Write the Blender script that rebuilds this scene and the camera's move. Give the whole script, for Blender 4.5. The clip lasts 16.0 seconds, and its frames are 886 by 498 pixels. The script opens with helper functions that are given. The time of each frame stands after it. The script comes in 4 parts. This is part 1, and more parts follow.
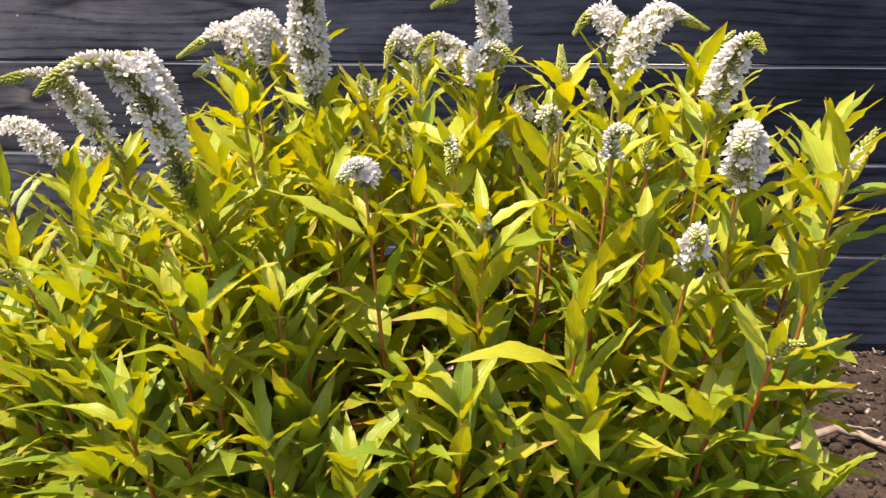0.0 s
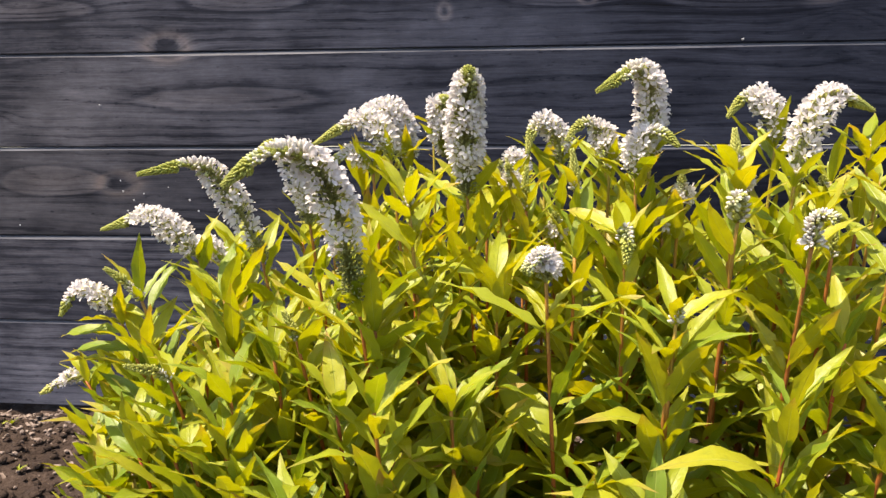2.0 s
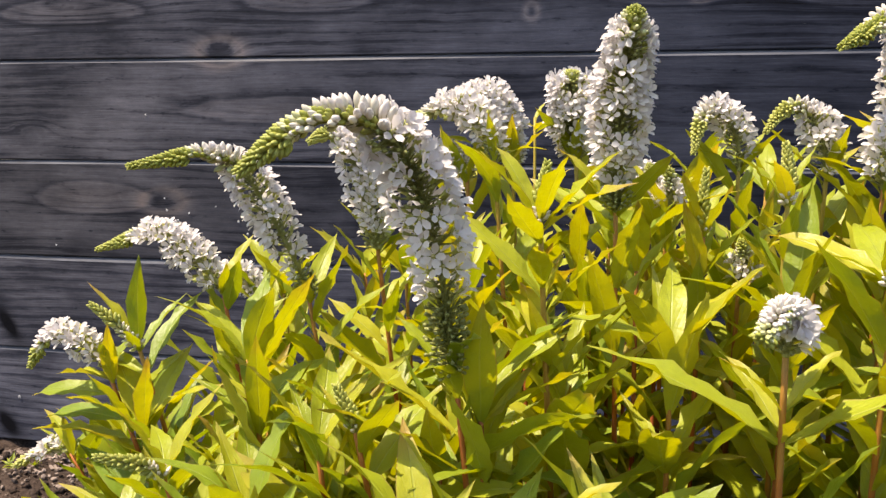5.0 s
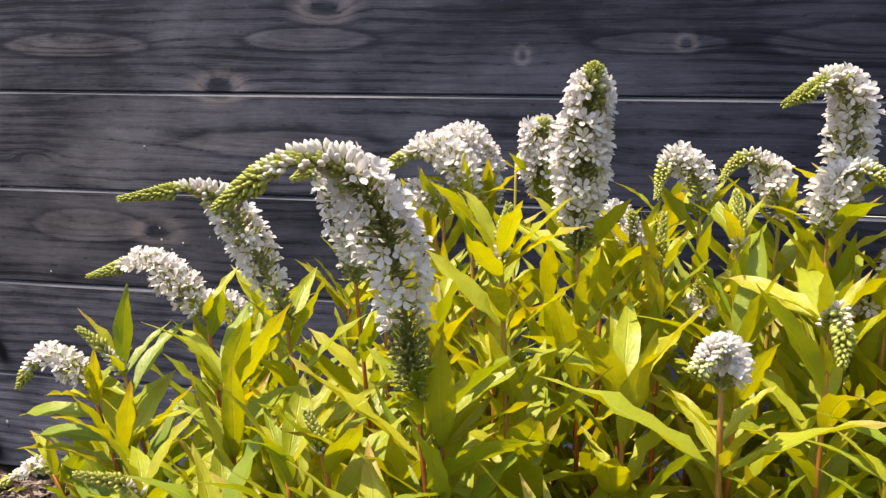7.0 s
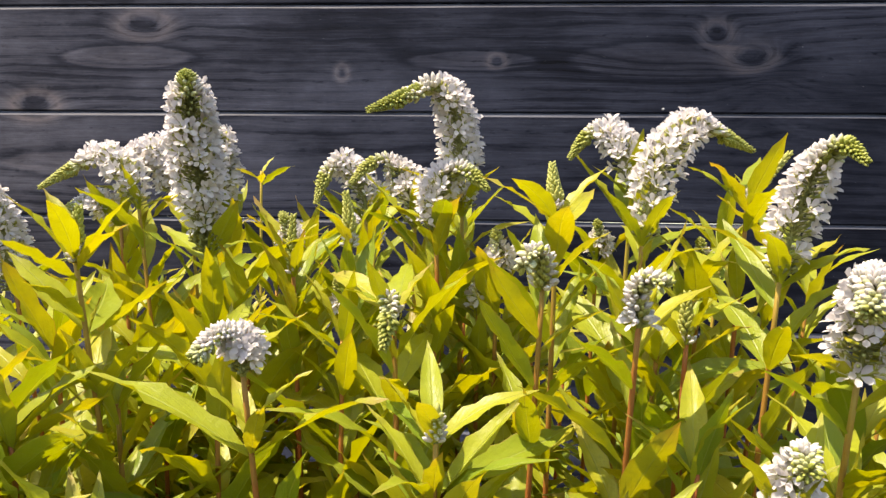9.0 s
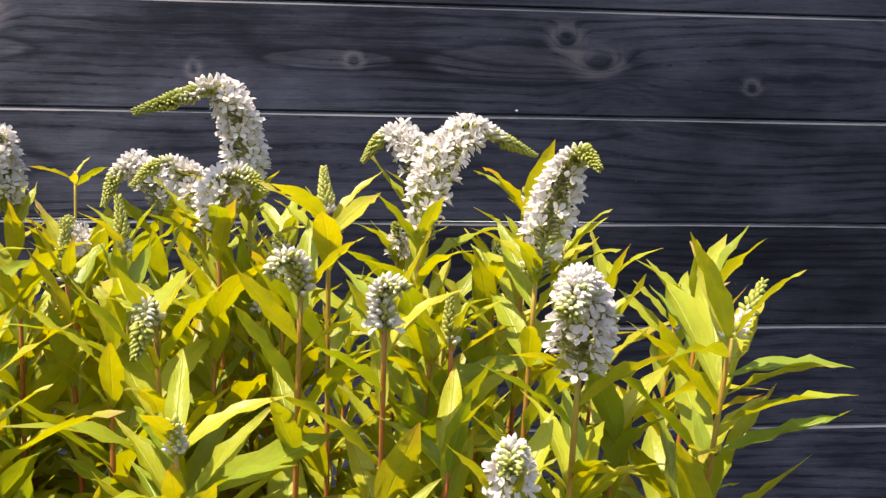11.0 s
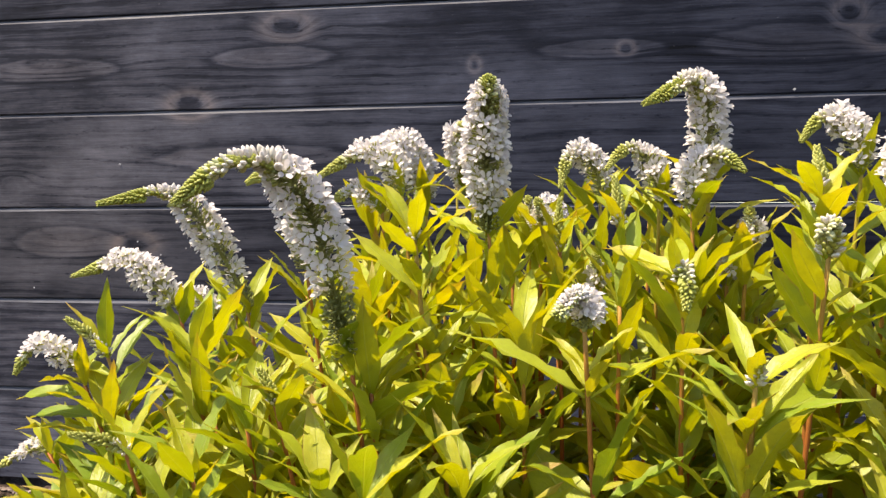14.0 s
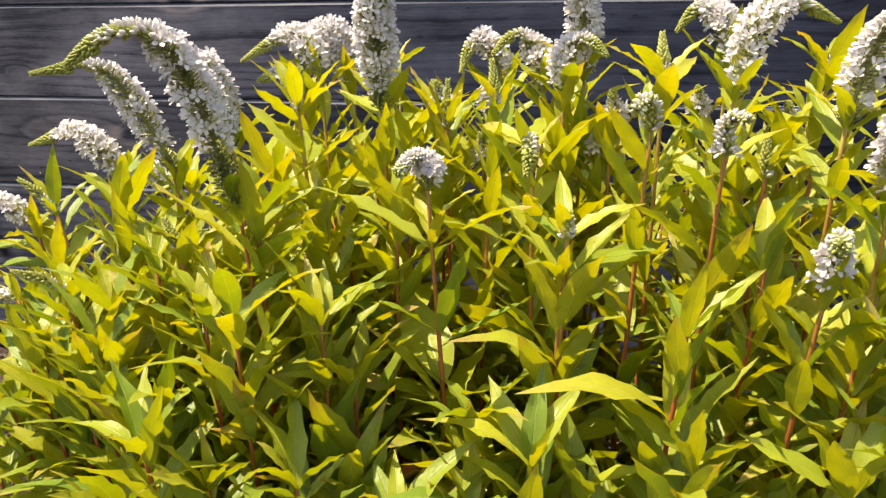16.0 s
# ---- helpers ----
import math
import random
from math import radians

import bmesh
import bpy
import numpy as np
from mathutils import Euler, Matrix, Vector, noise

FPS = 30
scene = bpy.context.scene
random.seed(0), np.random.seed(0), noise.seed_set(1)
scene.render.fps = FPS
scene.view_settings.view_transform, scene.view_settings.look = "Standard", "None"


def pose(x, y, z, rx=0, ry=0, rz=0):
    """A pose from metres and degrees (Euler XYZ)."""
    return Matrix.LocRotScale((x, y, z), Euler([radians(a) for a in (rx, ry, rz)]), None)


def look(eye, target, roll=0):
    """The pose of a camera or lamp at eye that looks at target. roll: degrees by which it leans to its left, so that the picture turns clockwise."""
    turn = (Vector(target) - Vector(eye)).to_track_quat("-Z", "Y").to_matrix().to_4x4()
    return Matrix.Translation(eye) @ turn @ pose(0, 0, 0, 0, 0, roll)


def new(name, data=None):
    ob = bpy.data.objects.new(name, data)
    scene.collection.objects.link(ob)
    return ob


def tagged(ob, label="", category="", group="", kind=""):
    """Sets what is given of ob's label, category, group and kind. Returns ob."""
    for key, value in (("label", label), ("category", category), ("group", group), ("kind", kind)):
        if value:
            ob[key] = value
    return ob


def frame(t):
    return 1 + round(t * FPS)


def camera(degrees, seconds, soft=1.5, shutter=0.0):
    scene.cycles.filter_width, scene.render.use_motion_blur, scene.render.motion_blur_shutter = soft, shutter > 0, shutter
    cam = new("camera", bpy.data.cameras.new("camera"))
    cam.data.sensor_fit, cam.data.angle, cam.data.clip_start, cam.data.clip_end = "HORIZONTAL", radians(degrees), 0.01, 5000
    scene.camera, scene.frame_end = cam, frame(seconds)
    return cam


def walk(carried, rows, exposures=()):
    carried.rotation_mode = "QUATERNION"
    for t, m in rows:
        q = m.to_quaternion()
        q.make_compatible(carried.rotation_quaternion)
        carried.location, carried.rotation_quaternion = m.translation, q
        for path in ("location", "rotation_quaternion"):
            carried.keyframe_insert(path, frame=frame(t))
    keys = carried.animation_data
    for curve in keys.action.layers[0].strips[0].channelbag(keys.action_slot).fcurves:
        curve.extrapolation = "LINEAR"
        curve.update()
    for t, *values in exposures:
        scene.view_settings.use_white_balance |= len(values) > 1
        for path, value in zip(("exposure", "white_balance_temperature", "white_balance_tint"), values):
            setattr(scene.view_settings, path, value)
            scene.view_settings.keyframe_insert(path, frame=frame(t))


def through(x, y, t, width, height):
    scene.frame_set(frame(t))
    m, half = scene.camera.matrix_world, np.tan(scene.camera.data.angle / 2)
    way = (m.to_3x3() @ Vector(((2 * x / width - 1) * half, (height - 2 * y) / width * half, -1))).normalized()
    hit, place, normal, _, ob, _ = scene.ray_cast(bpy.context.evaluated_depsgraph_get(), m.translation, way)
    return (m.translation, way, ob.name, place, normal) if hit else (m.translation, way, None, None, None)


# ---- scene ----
cam = camera(61.2, 16.0, 1.45)
PATH = [
    (0, (0.05, 0.007, 0.59), (-0.078, 1.952, 0.144), 0.5),
    (0.5, (0.026, 0.028, 0.569), (-0.139, 1.984, 0.189), 0.3),
    (1, (-0.017, 0.046, 0.578), (-0.19, 2.013, 0.265), 0.1),
    (1.5, (-0.054, 0.055, 0.584), (-0.231, 2.027, 0.3), -0.2),
    (2, (-0.072, 0.033, 0.593), (-0.263, 2.009, 0.355), -0.1),
    (2.5, (-0.059, 0.029, 0.587), (-0.307, 2.002, 0.368), 0.1),
    (3, (-0.063, 0.043, 0.581), (-0.381, 2.007, 0.377), 0.2),
    (3.5, (-0.074, 0.071, 0.594), (-0.435, 2.027, 0.383), 0.1),
    (4, (-0.081, 0.179, 0.564), (-0.436, 2.135, 0.341), 0.5),
    (4.5, (-0.128, 0.238, 0.556), (-0.479, 2.197, 0.352), 0.6),
    (4.7, (-0.14, 0.248, 0.571), (-0.485, 2.21, 0.388), 0.7),
    (6.8, (-0.125, 0.237, 0.567), (-0.459, 2.208, 0.497), 2.3),
    (7, (-0.12, 0.225, 0.573), (-0.455, 2.196, 0.512), 2.3),
    (7.5, (-0.1, 0.195, 0.563), (-0.44, 2.166, 0.524), 1.9),
    (8, (-0.056, 0.192, 0.569), (-0.401, 2.162, 0.546), 1.4),
    (8.5, (0.015, 0.213, 0.568), (-0.264, 2.194, 0.557), 1.0),
    (9, (0.069, 0.227, 0.566), (-0.055, 2.223, 0.565), 0.9),
    (9.5, (0.125, 0.239, 0.571), (0.122, 2.239, 0.571), 0.5),
    (9.7, (0.145, 0.242, 0.57), (0.184, 2.241, 0.573), 0.3),
    (11.8, (0.13, 0.207, 0.571), (0.29, 2.201, 0.557), 0.3),
    (12, (0.113, 0.203, 0.567), (0.254, 2.198, 0.551), 0.6),
    (12.5, (0.054, 0.194, 0.565), (0.079, 2.193, 0.539), 0.4),
    (13, (-0.007, 0.179, 0.579), (-0.114, 2.176, 0.546), 0.1),
    (13.5, (-0.05, 0.158, 0.569), (-0.286, 2.144, 0.536), -0.1),
    (14, (-0.067, 0.143, 0.559), (-0.358, 2.121, 0.521), -0.1),
    (14.5, (-0.061, 0.105, 0.568), (-0.417, 2.072, 0.518), 1.0),
    (15, (-0.031, 0.046, 0.554), (-0.432, 2.003, 0.453), 2.1),
    (15.5, (0.012, 0.053, 0.537), (-0.386, 1.994, 0.264), 1.9),
    (16, (0.054, 0.089, 0.534), (-0.307, 2.036, 0.254), 1.3),
]
walk(cam, [(t, look(eye, target, roll)) for t, eye, target, roll in PATH], [(0.0, 1.27, 7350, 16), (4.5, 1.15, 7350, 16), (7.0, 1.16, 7350, 16), (9.5, 1.17, 7350, 16), (12.0, 1.30, 7350, 16), (14.5, 1.23, 7350, 16), (16.0, 1.28, 7350, 16)])

# world, sun and exposure
SUN_AT = Vector((-0.36, -0.22, 0.91)).normalized()
world = bpy.data.worlds.new("sky")
scene.world = world
world.use_nodes = True
wn = world.node_tree.nodes
sky = wn.new("ShaderNodeTexSky")
sky.sky_type, sky.sun_disc = "NISHITA", False
sky.sun_elevation = math.asin(SUN_AT.z)
sky.sun_rotation = math.atan2(SUN_AT.x, SUN_AT.y)
world.node_tree.links.new(sky.outputs["Color"], wn["Background"].inputs["Color"])
wn["Background"].inputs["Strength"].default_value = 0.15
sun_data = bpy.data.lights.new("sun", "SUN")
sun_data.energy, sun_data.angle, sun_data.color = 4.5, radians(0.53), (1.0, 0.925, 0.81)
sun = new("sun", sun_data)
sun.matrix_world = look(SUN_AT * 20, (0, 0, 0))


# materials
class Nodes:
    """Short hand for building a node material."""

    def __init__(self, name, rough=0.6, spec=0.4):
        self.mat = bpy.data.materials.new(name)
        self.mat.use_nodes = True
        self.tree = self.mat.node_tree
        self.bsdf = self.tree.nodes["Principled BSDF"]
        self.out = self.tree.nodes["Material Output"]
        self.bsdf.inputs["Roughness"].default_value = rough
        self.bsdf.inputs["Specular IOR Level"].default_value = spec

    def put(self, socket, value):
        if hasattr(value, "is_output"):
            self.tree.links.new(value, socket)
        elif value is not None:
            socket.default_value = value

    def math(self, op, a, b=None, c=None, clamp=False):
        n = self.tree.nodes.new("ShaderNodeMath")
        n.operation, n.use_clamp = op, clamp
        for s, v in zip(n.inputs, (a, b, c)):
            self.put(s, v)
        return n.outputs[0]

    def vec(self, op, a, b=None):
        n = self.tree.nodes.new("ShaderNodeVectorMath")
        n.operation = op
        for s, v in zip(n.inputs, (a, b)):
            self.put(s, v)
        return n.outputs["Value"] if op in ("DOT_PRODUCT", "LENGTH") else n.outputs["Vector"]

    def noise(self, where, scale, detail=4, rough=0.55, distort=0.0):
        n = self.tree.nodes.new("ShaderNodeTexNoise")
        self.put(n.inputs["Vector"], where)
        n.inputs["Scale"].default_value, n.inputs["Detail"].default_value = scale, detail
        n.inputs["Roughness"].default_value, n.inputs["Distortion"].default_value = rough, distort
        return n.outputs["Fac"]

    def ramp(self, fac, *stops):
        n = self.tree.nodes.new("ShaderNodeValToRGB")
        self.put(n.inputs["Fac"], fac)
        e = n.color_ramp.elements
        while len(e) < len(stops):
            e.new(0.5)
        for el, (at, colour) in zip(e, stops):
            el.position = at
            el.color = (*colour, 1) if isinstance(colour, tuple) else (colour, colour, colour, 1)
        return n.outputs["Color"]

    def mix(self, fac, a, b, mode="MIX"):
        n = self.tree.nodes.new("ShaderNodeMix")
        n.data_type, n.blend_type = "RGBA", mode
        self.put(n.inputs["Factor"], fac)
        self.put(n.inputs[6], (*a, 1) if isinstance(a, tuple) else a)
        self.put(n.inputs[7], (*b, 1) if isinstance(b, tuple) else b)
        return n.outputs[2]

    def coord(self, kind):
        return self.tree.nodes.new("ShaderNodeTexCoord").outputs[kind]

    def place(self):
        return self.tree.nodes.new("ShaderNodeNewGeometry").outputs["Position"]

    def chance(self):
        return self.tree.nodes.new("ShaderNodeObjectInfo").outputs["Random"]

    def own_colour(self):
        return self.tree.nodes.new("ShaderNodeObjectInfo").outputs["Color"]

    def island(self):
        return self.tree.nodes.new("ShaderNodeNewGeometry").outputs["Random Per Island"]

    def split(self, v):
        n = self.tree.nodes.new("ShaderNodeSeparateXYZ")
        self.put(n.inputs[0], v)
        return n.outputs

    def bump(self, height, strength, distance=0.001):
        n = self.tree.nodes.new("ShaderNodeBump")
        self.put(n.inputs["Height"], height)
        n.inputs["Strength"].default_value, n.inputs["Distance"].default_value = strength, distance
        self.put(self.bsdf.inputs["Normal"], n.outputs["Normal"])
        return n.outputs["Normal"]

    def colour(self, c):
        self.put(self.bsdf.inputs["Base Color"], (*c, 1) if isinstance(c, tuple) else c)

    def glow_through(self, c, share, normal=None):
        """Lets light pass through a thin blade or petal."""
        t = self.tree.nodes.new("ShaderNodeBsdfTranslucent")
        self.put(t.inputs["Color"], (*c, 1) if isinstance(c, tuple) else c)
        if normal is not None:
            self.put(t.inputs["Normal"], normal)
        m = self.tree.nodes.new("ShaderNodeMixShader")
        m.inputs["Fac"].default_value = share
        self.tree.links.new(self.bsdf.outputs[0], m.inputs[1])
        self.tree.links.new(t.outputs[0], m.inputs[2])
        self.tree.links.new(m.outputs[0], self.out.inputs["Surface"])


def make_leaf_material(name="leaf_blade", blush=0.0):
    """Yellow-green blade with a pale midrib; blush: how far a rosy tint runs down from the tip."""
    m = Nodes(name, 0.42, 0.42)
    uv = m.split(m.coord("UV"))
    along, across = uv[0], m.math("ABSOLUTE", m.math("SUBTRACT", uv[1], 0.5))
    r = m.math("FRACT", m.math("ADD", m.chance(), m.island()))
    r2 = m.math("FRACT", m.math("MULTIPLY", r, 17.31))
    r3 = m.math("FRACT", m.math("MULTIPLY", r, 71.7))
    place = m.place()
    # greener below, yellow-green above, blade by blade, with soft blotches
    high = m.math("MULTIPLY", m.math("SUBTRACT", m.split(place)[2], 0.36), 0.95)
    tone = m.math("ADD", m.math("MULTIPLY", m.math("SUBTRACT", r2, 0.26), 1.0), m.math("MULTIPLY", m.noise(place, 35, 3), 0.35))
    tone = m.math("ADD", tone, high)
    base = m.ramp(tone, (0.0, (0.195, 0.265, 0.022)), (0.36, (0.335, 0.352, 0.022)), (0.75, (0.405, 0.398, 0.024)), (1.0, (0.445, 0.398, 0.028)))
    rib = m.math("SUBTRACT", 1.0, m.math("MULTIPLY", across, 24.0), clamp=True)
    slant = m.math("SUBTRACT", m.math("MULTIPLY", along, 8.0), m.math("MULTIPLY", across, 6.0))
    vein = m.math("POWER", m.math("SINE", m.math("MULTIPLY", slant, math.pi)), 12)
    base = m.mix(m.math("MULTIPLY", rib, 0.45), base, (0.42, 0.43, 0.11))
    mottle = m.noise(place, 150, 4, 0.6)
    base = m.mix(m.math("MULTIPLY", m.math("SUBTRACT", mottle, 0.50), 1.6, clamp=True), base, (0.235, 0.25, 0.03))
    # rusty margins and tips on some blades
    edge = m.math("MULTIPLY", m.math("SUBTRACT", across, 0.462), 24.0, clamp=True)
    tip = m.math("MULTIPLY", m.math("SUBTRACT", along, m.math("SUBTRACT", 0.86, m.math("MULTIPLY", r2, 0.22))), 3.2, clamp=True)
    some = m.math("ADD", m.math("MULTIPLY", m.math("SUBTRACT", r3, 0.5), 2.2, clamp=True), 0.34, clamp=True)
    patch = m.math("MULTIPLY", m.noise(place, 60, 3), 1.5)
    rust = m.math("MULTIPLY", m.math("MULTIPLY", m.math("MAXIMUM", edge, tip), some), patch, clamp=True)
    base = m.mix(rust, base, (0.40, 0.21, 0.085))
    if blush:
        rosy = m.math("MULTIPLY", m.math("SUBTRACT", along, m.math("SUBTRACT", 1.0 - blush, m.math("MULTIPLY", m.noise(place, 48, 3), 0.3))), 2.4, clamp=True)
        base = m.mix(m.math("MULTIPLY", rosy, 0.85), base, (0.56, 0.25, 0.17))
    speck = m.math("MULTIPLY", m.math("SUBTRACT", m.noise(place, 420, 2), 0.69), 8.0, clamp=True)
    base = m.mix(m.math("MULTIPLY", speck, 0.3), base, (0.16, 0.10, 0.03))
    m.colour(m.mix(1.0, base, (0.91, 1.01, 1.15), "MULTIPLY"))
    n = m.bump(m.math("ADD", m.math("ADD", m.math("MULTIPLY", m.noise(place, 110, 3), 0.6), m.math("MULTIPLY", m.noise(place, 330, 3, 0.6), 0.42)), m.math("ADD", m.math("MULTIPLY", vein, -0.05), m.math("MULTIPLY", rib, -0.45))), 0.55, 0.0015)
    m.glow_through(m.mix(1.0, base, (1.29, 1.20, 0.19), "MULTIPLY"), 0.42, n)
    return m.mat


def make_bronze_leaf_material():
    m = Nodes("turning_leaf_blade", 0.5, 0.4)
    place = m.place()
    tone = m.noise(place, 45, 4)
    base = m.ramp(tone, (0.36, (0.50, 0.13, 0.06)), (0.50, (0.54, 0.26, 0.12)), (0.62, (0.38, 0.36, 0.05)))
    m.colour(base)
    n = m.bump(m.noise(place, 140, 3), 0.4, 0.0012)
    m.glow_through(base, 0.35, n)
    return m.mat


def make_stem_material():
    m = Nodes("stem_skin", 0.55, 0.25)
    z = m.split(m.place())[2]
    r = m.chance()
    h = m.math("ADD", m.math("MULTIPLY", z, 1.9), m.math("MULTIPLY", r, 0.35))
    h = m.math("MULTIPLY", m.math("ADD", h, m.math("MULTIPLY", m.noise(m.place(), 55, 3), 0.35)), 0.6)
    m.colour(m.ramp(h, (0.22, (0.17, 0.030, 0.016)), (0.52, (0.31, 0.060, 0.022)), (0.70, (0.34, 0.125, 0.030)), (0.90, (0.33, 0.25, 0.040))))
    m.bump(m.noise(m.vec("MULTIPLY", m.place(), (400, 400, 60)), 1.0, 2), 0.3, 0.0005)
    return m.mat


def make_petal_material():
    m = Nodes("white_petal", 0.55, 0.3)
    uv = m.split(m.coord("UV"))
    base = m.mix(m.math("MULTIPLY", m.math("SUBTRACT", 0.28, uv[0]), 3.0, clamp=True), (0.72, 0.68, 0.67), (0.55, 0.55, 0.33))
    m.colour(base)
    m.glow_through((0.74, 0.70, 0.67), 0.48)
    return m.mat


def plain(name, a, b, scale, rough=0.55, spec=0.35, through=0.0):
    m = Nodes(name, rough, spec)
    tone = m.math("ADD", m.math("MULTIPLY", m.noise(m.place(), scale, 3), 0.7), m.math("MULTIPLY", m.chance(), 0.35))
    base = m.ramp(tone, (0.25, a), (0.8, b))
    m.colour(base)
    if through:
        m.glow_through(base, through)
    return m.mat


def make_board_material():
    """Black-stained softwood: faint growth rings bent round knots and long eyes."""
    m = Nodes("black_stained_wood", 0.6, 0.06)
    p = m.place()
    xyz = m.split(p)
    n1 = m.noise(m.vec("ADD", m.vec("MULTIPLY", p, (1.1, 0.0, 5.0)), (3.1, 0.4, 1.7)), 1.0, 2, 0.4)
    n2 = m.noise(m.vec("MULTIPLY", p, (11, 0, 46)), 1.0, 3, 0.55)
    field = m.math("ADD", m.math("MULTIPLY", xyz[2], 46.0), m.math("MULTIPLY", n1, 5.5))
    field = m.math("ADD", field, m.math("MULTIPLY", n2, 0.7))
    wob = m.math("ADD", m.math("MULTIPLY", m.math("SUBTRACT", n1, 0.5), 0.7), m.math("MULTIPLY", m.math("SUBTRACT", n2, 0.5), 0.8))
    marks = None
    for x, z, wx, wz, high in BOARD_EYES:
        d = m.vec("MULTIPLY", m.vec("SUBTRACT", p, (x, 0, z)), (1 / wx, 0, 1 / wz))
        bell = m.math("POWER", 2.718, m.math("MULTIPLY", m.math("ADD", m.vec("DOT_PRODUCT", d, d), wob), -1.0))
        field = m.math("ADD", field, m.math("MULTIPLY", bell, high))
        # a pale middle within a soft dark outline; round knots have a dark heart
        if wx > 0.1:
            mark = m.ramp(bell, (0.08, 0.5), (0.28, 0.34), (0.40, 0.58), (0.62, 0.545), (0.85, 0.60))
        else:
            mark = m.ramp(bell, (0.05, 0.5), (0.40, 0.78), (0.70, 0.66), (0.90, 0.40))
        if high < 0:
            continue
        mark = m.math("SUBTRACT", mark, 0.5)
        marks = mark if marks is None else m.math("ADD", marks, mark)
    swing = m.math("SINE", m.math("MULTIPLY", field, 2 * math.pi))
    late = m.math("POWER", m.math("ADD", m.math("MULTIPLY", swing, 0.5), 0.5), 3.0)
    fine = m.math("ADD", m.math("MULTIPLY", m.math("SINE", m.math("MULTIPLY", field, 7.0 * math.pi)), 0.5), 0.5)
    clear = m.noise(m.vec("ADD", m.vec("MULTIPLY", p, (2.6, 0, 13)), (7.7, 0, 0.3)), 1.0, 3, 0.55)
    clear = m.math("MULTIPLY", m.math("SUBTRACT", clear, 0.36), 3.2, clamp=True)
    grain = m.noise(m.vec("MULTIPLY", p, (10, 10, 460)), 1.0, 4, 0.6)
    blot = m.noise(m.vec("MULTIPLY", p, (2.2, 1, 6)), 1.0, 4, 0.6)
    smudge = m.noise(m.vec("MULTIPLY", p, (6, 0, 13)), 1.0, 5, 0.62)
    pores = m.noise(m.vec("MULTIPLY", p, (60, 60, 330)), 1.0, 2, 0.6)
    dashes = m.math("MULTIPLY", m.math("SUBTRACT", m.noise(m.vec("MULTIPLY", p, (55, 55, 210)), 1.0, 2, 0.5), 0.60), 7.0, clamp=True)
    tone = m.math("ADD", m.math("MULTIPLY", blot, 0.62), m.math("ADD", m.math("MULTIPLY", grain, 0.34), m.math("MULTIPLY", smudge, 0.42)))
    rings = m.math("ADD", m.math("MULTIPLY", late, 0.20), m.math("MULTIPLY", fine, 0.08))
    tone = m.math("SUBTRACT", tone, m.math("MULTIPLY", rings, clear))
    tone = m.math("SUBTRACT", tone, m.math("MULTIPLY", m.math("MULTIPLY", dashes, late), 0.18))
    tone = m.math("ADD", tone, m.math("MULTIPLY", marks, 0.85))
    tone = m.math("SUBTRACT", tone, 0.125)
    base = m.ramp(tone, (0.10, (0.0011, 0.0014, 0.0023)), (0.42, (0.0051, 0.0063, 0.0108)), (0.90, (0.031, 0.036, 0.053)))
    # brown wood shows through the stain on knots and eyes
    bare = m.math("MULTIPLY", marks, 1.6, clamp=True)
    base = m.mix(bare, base, m.mix(1.0, base, (1.45, 1.12, 0.80), "MULTIPLY"))
    # pale sheen of the sky on one stretch, put into the board colour
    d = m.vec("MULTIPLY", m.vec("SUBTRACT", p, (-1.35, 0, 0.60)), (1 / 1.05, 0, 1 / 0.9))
    sky_sheen = m.math("POWER", 2.718, m.math("MULTIPLY", m.vec("DOT_PRODUCT", d, d), -1.0))
    sheen_and_grain = m.math("ADD", 0.84, m.math("MULTIPLY", sky_sheen, m.math("ADD", 0.8, m.math("MULTIPLY", smudge, 2.0))))
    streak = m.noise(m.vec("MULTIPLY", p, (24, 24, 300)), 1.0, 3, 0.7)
    sheen_and_grain = m.math("MULTIPLY", sheen_and_grain, m.math("ADD", 0.62, m.math("MULTIPLY", m.math("ADD", streak, m.noise(m.vec("MULTIPLY", p, (70, 70, 160)), 1.0, 4, 0.7)), 0.38)))
    base = m.mix(1.0, base, sheen_and_grain, "MULTIPLY")
    base = m.mix(sky_sheen, base, m.mix(1.0, base, (1.27, 1.05, 0.78), "MULTIPLY"))
    base = m.mix(1.0, base, m.own_colour(), "MULTIPLY")
    # dark slanting marks near the ground
    for x, z, turn, long, wide in ((-1.365, 0.262, 0.95, 0.048, 0.016), (-1.372, 0.036, 0.85, 0.040, 0.018), (-1.475, 0.27, 1.2, 0.06, 0.02)):
        c, sn = math.cos(turn), math.sin(turn)
        off = m.vec("SUBTRACT", p, (x, 0, z))
        u = m.math("DIVIDE", m.vec("DOT_PRODUCT", off, (c, 0, -sn)), long)
        w = m.math("DIVIDE", m.vec("DOT_PRODUCT", off, (sn, 0, c)), wide)
        blob = m.math("ADD", m.math("MULTIPLY", u, u), m.math("ADD", m.math("MULTIPLY", w, w), m.math("MULTIPLY", wob, 0.8)))
        base = m.mix(m.math("MULTIPLY", m.math("POWER", 2.718, m.math("MULTIPLY", blob, -1.0)), 1.3, clamp=True), base, (0.0035, 0.0035, 0.005))
    pale = m.math("MULTIPLY", m.math("SUBTRACT", m.noise(p, 260, 2), 0.735), 14.0, clamp=True)
    base = m.mix(m.math("MULTIPLY", pale, 0.5), base, (0.30, 0.30, 0.30))
    m.colour(base)
    m.put(m.bsdf.inputs["Roughness"], m.math("ADD", 0.56, m.math("MULTIPLY", blot, 0.22)))
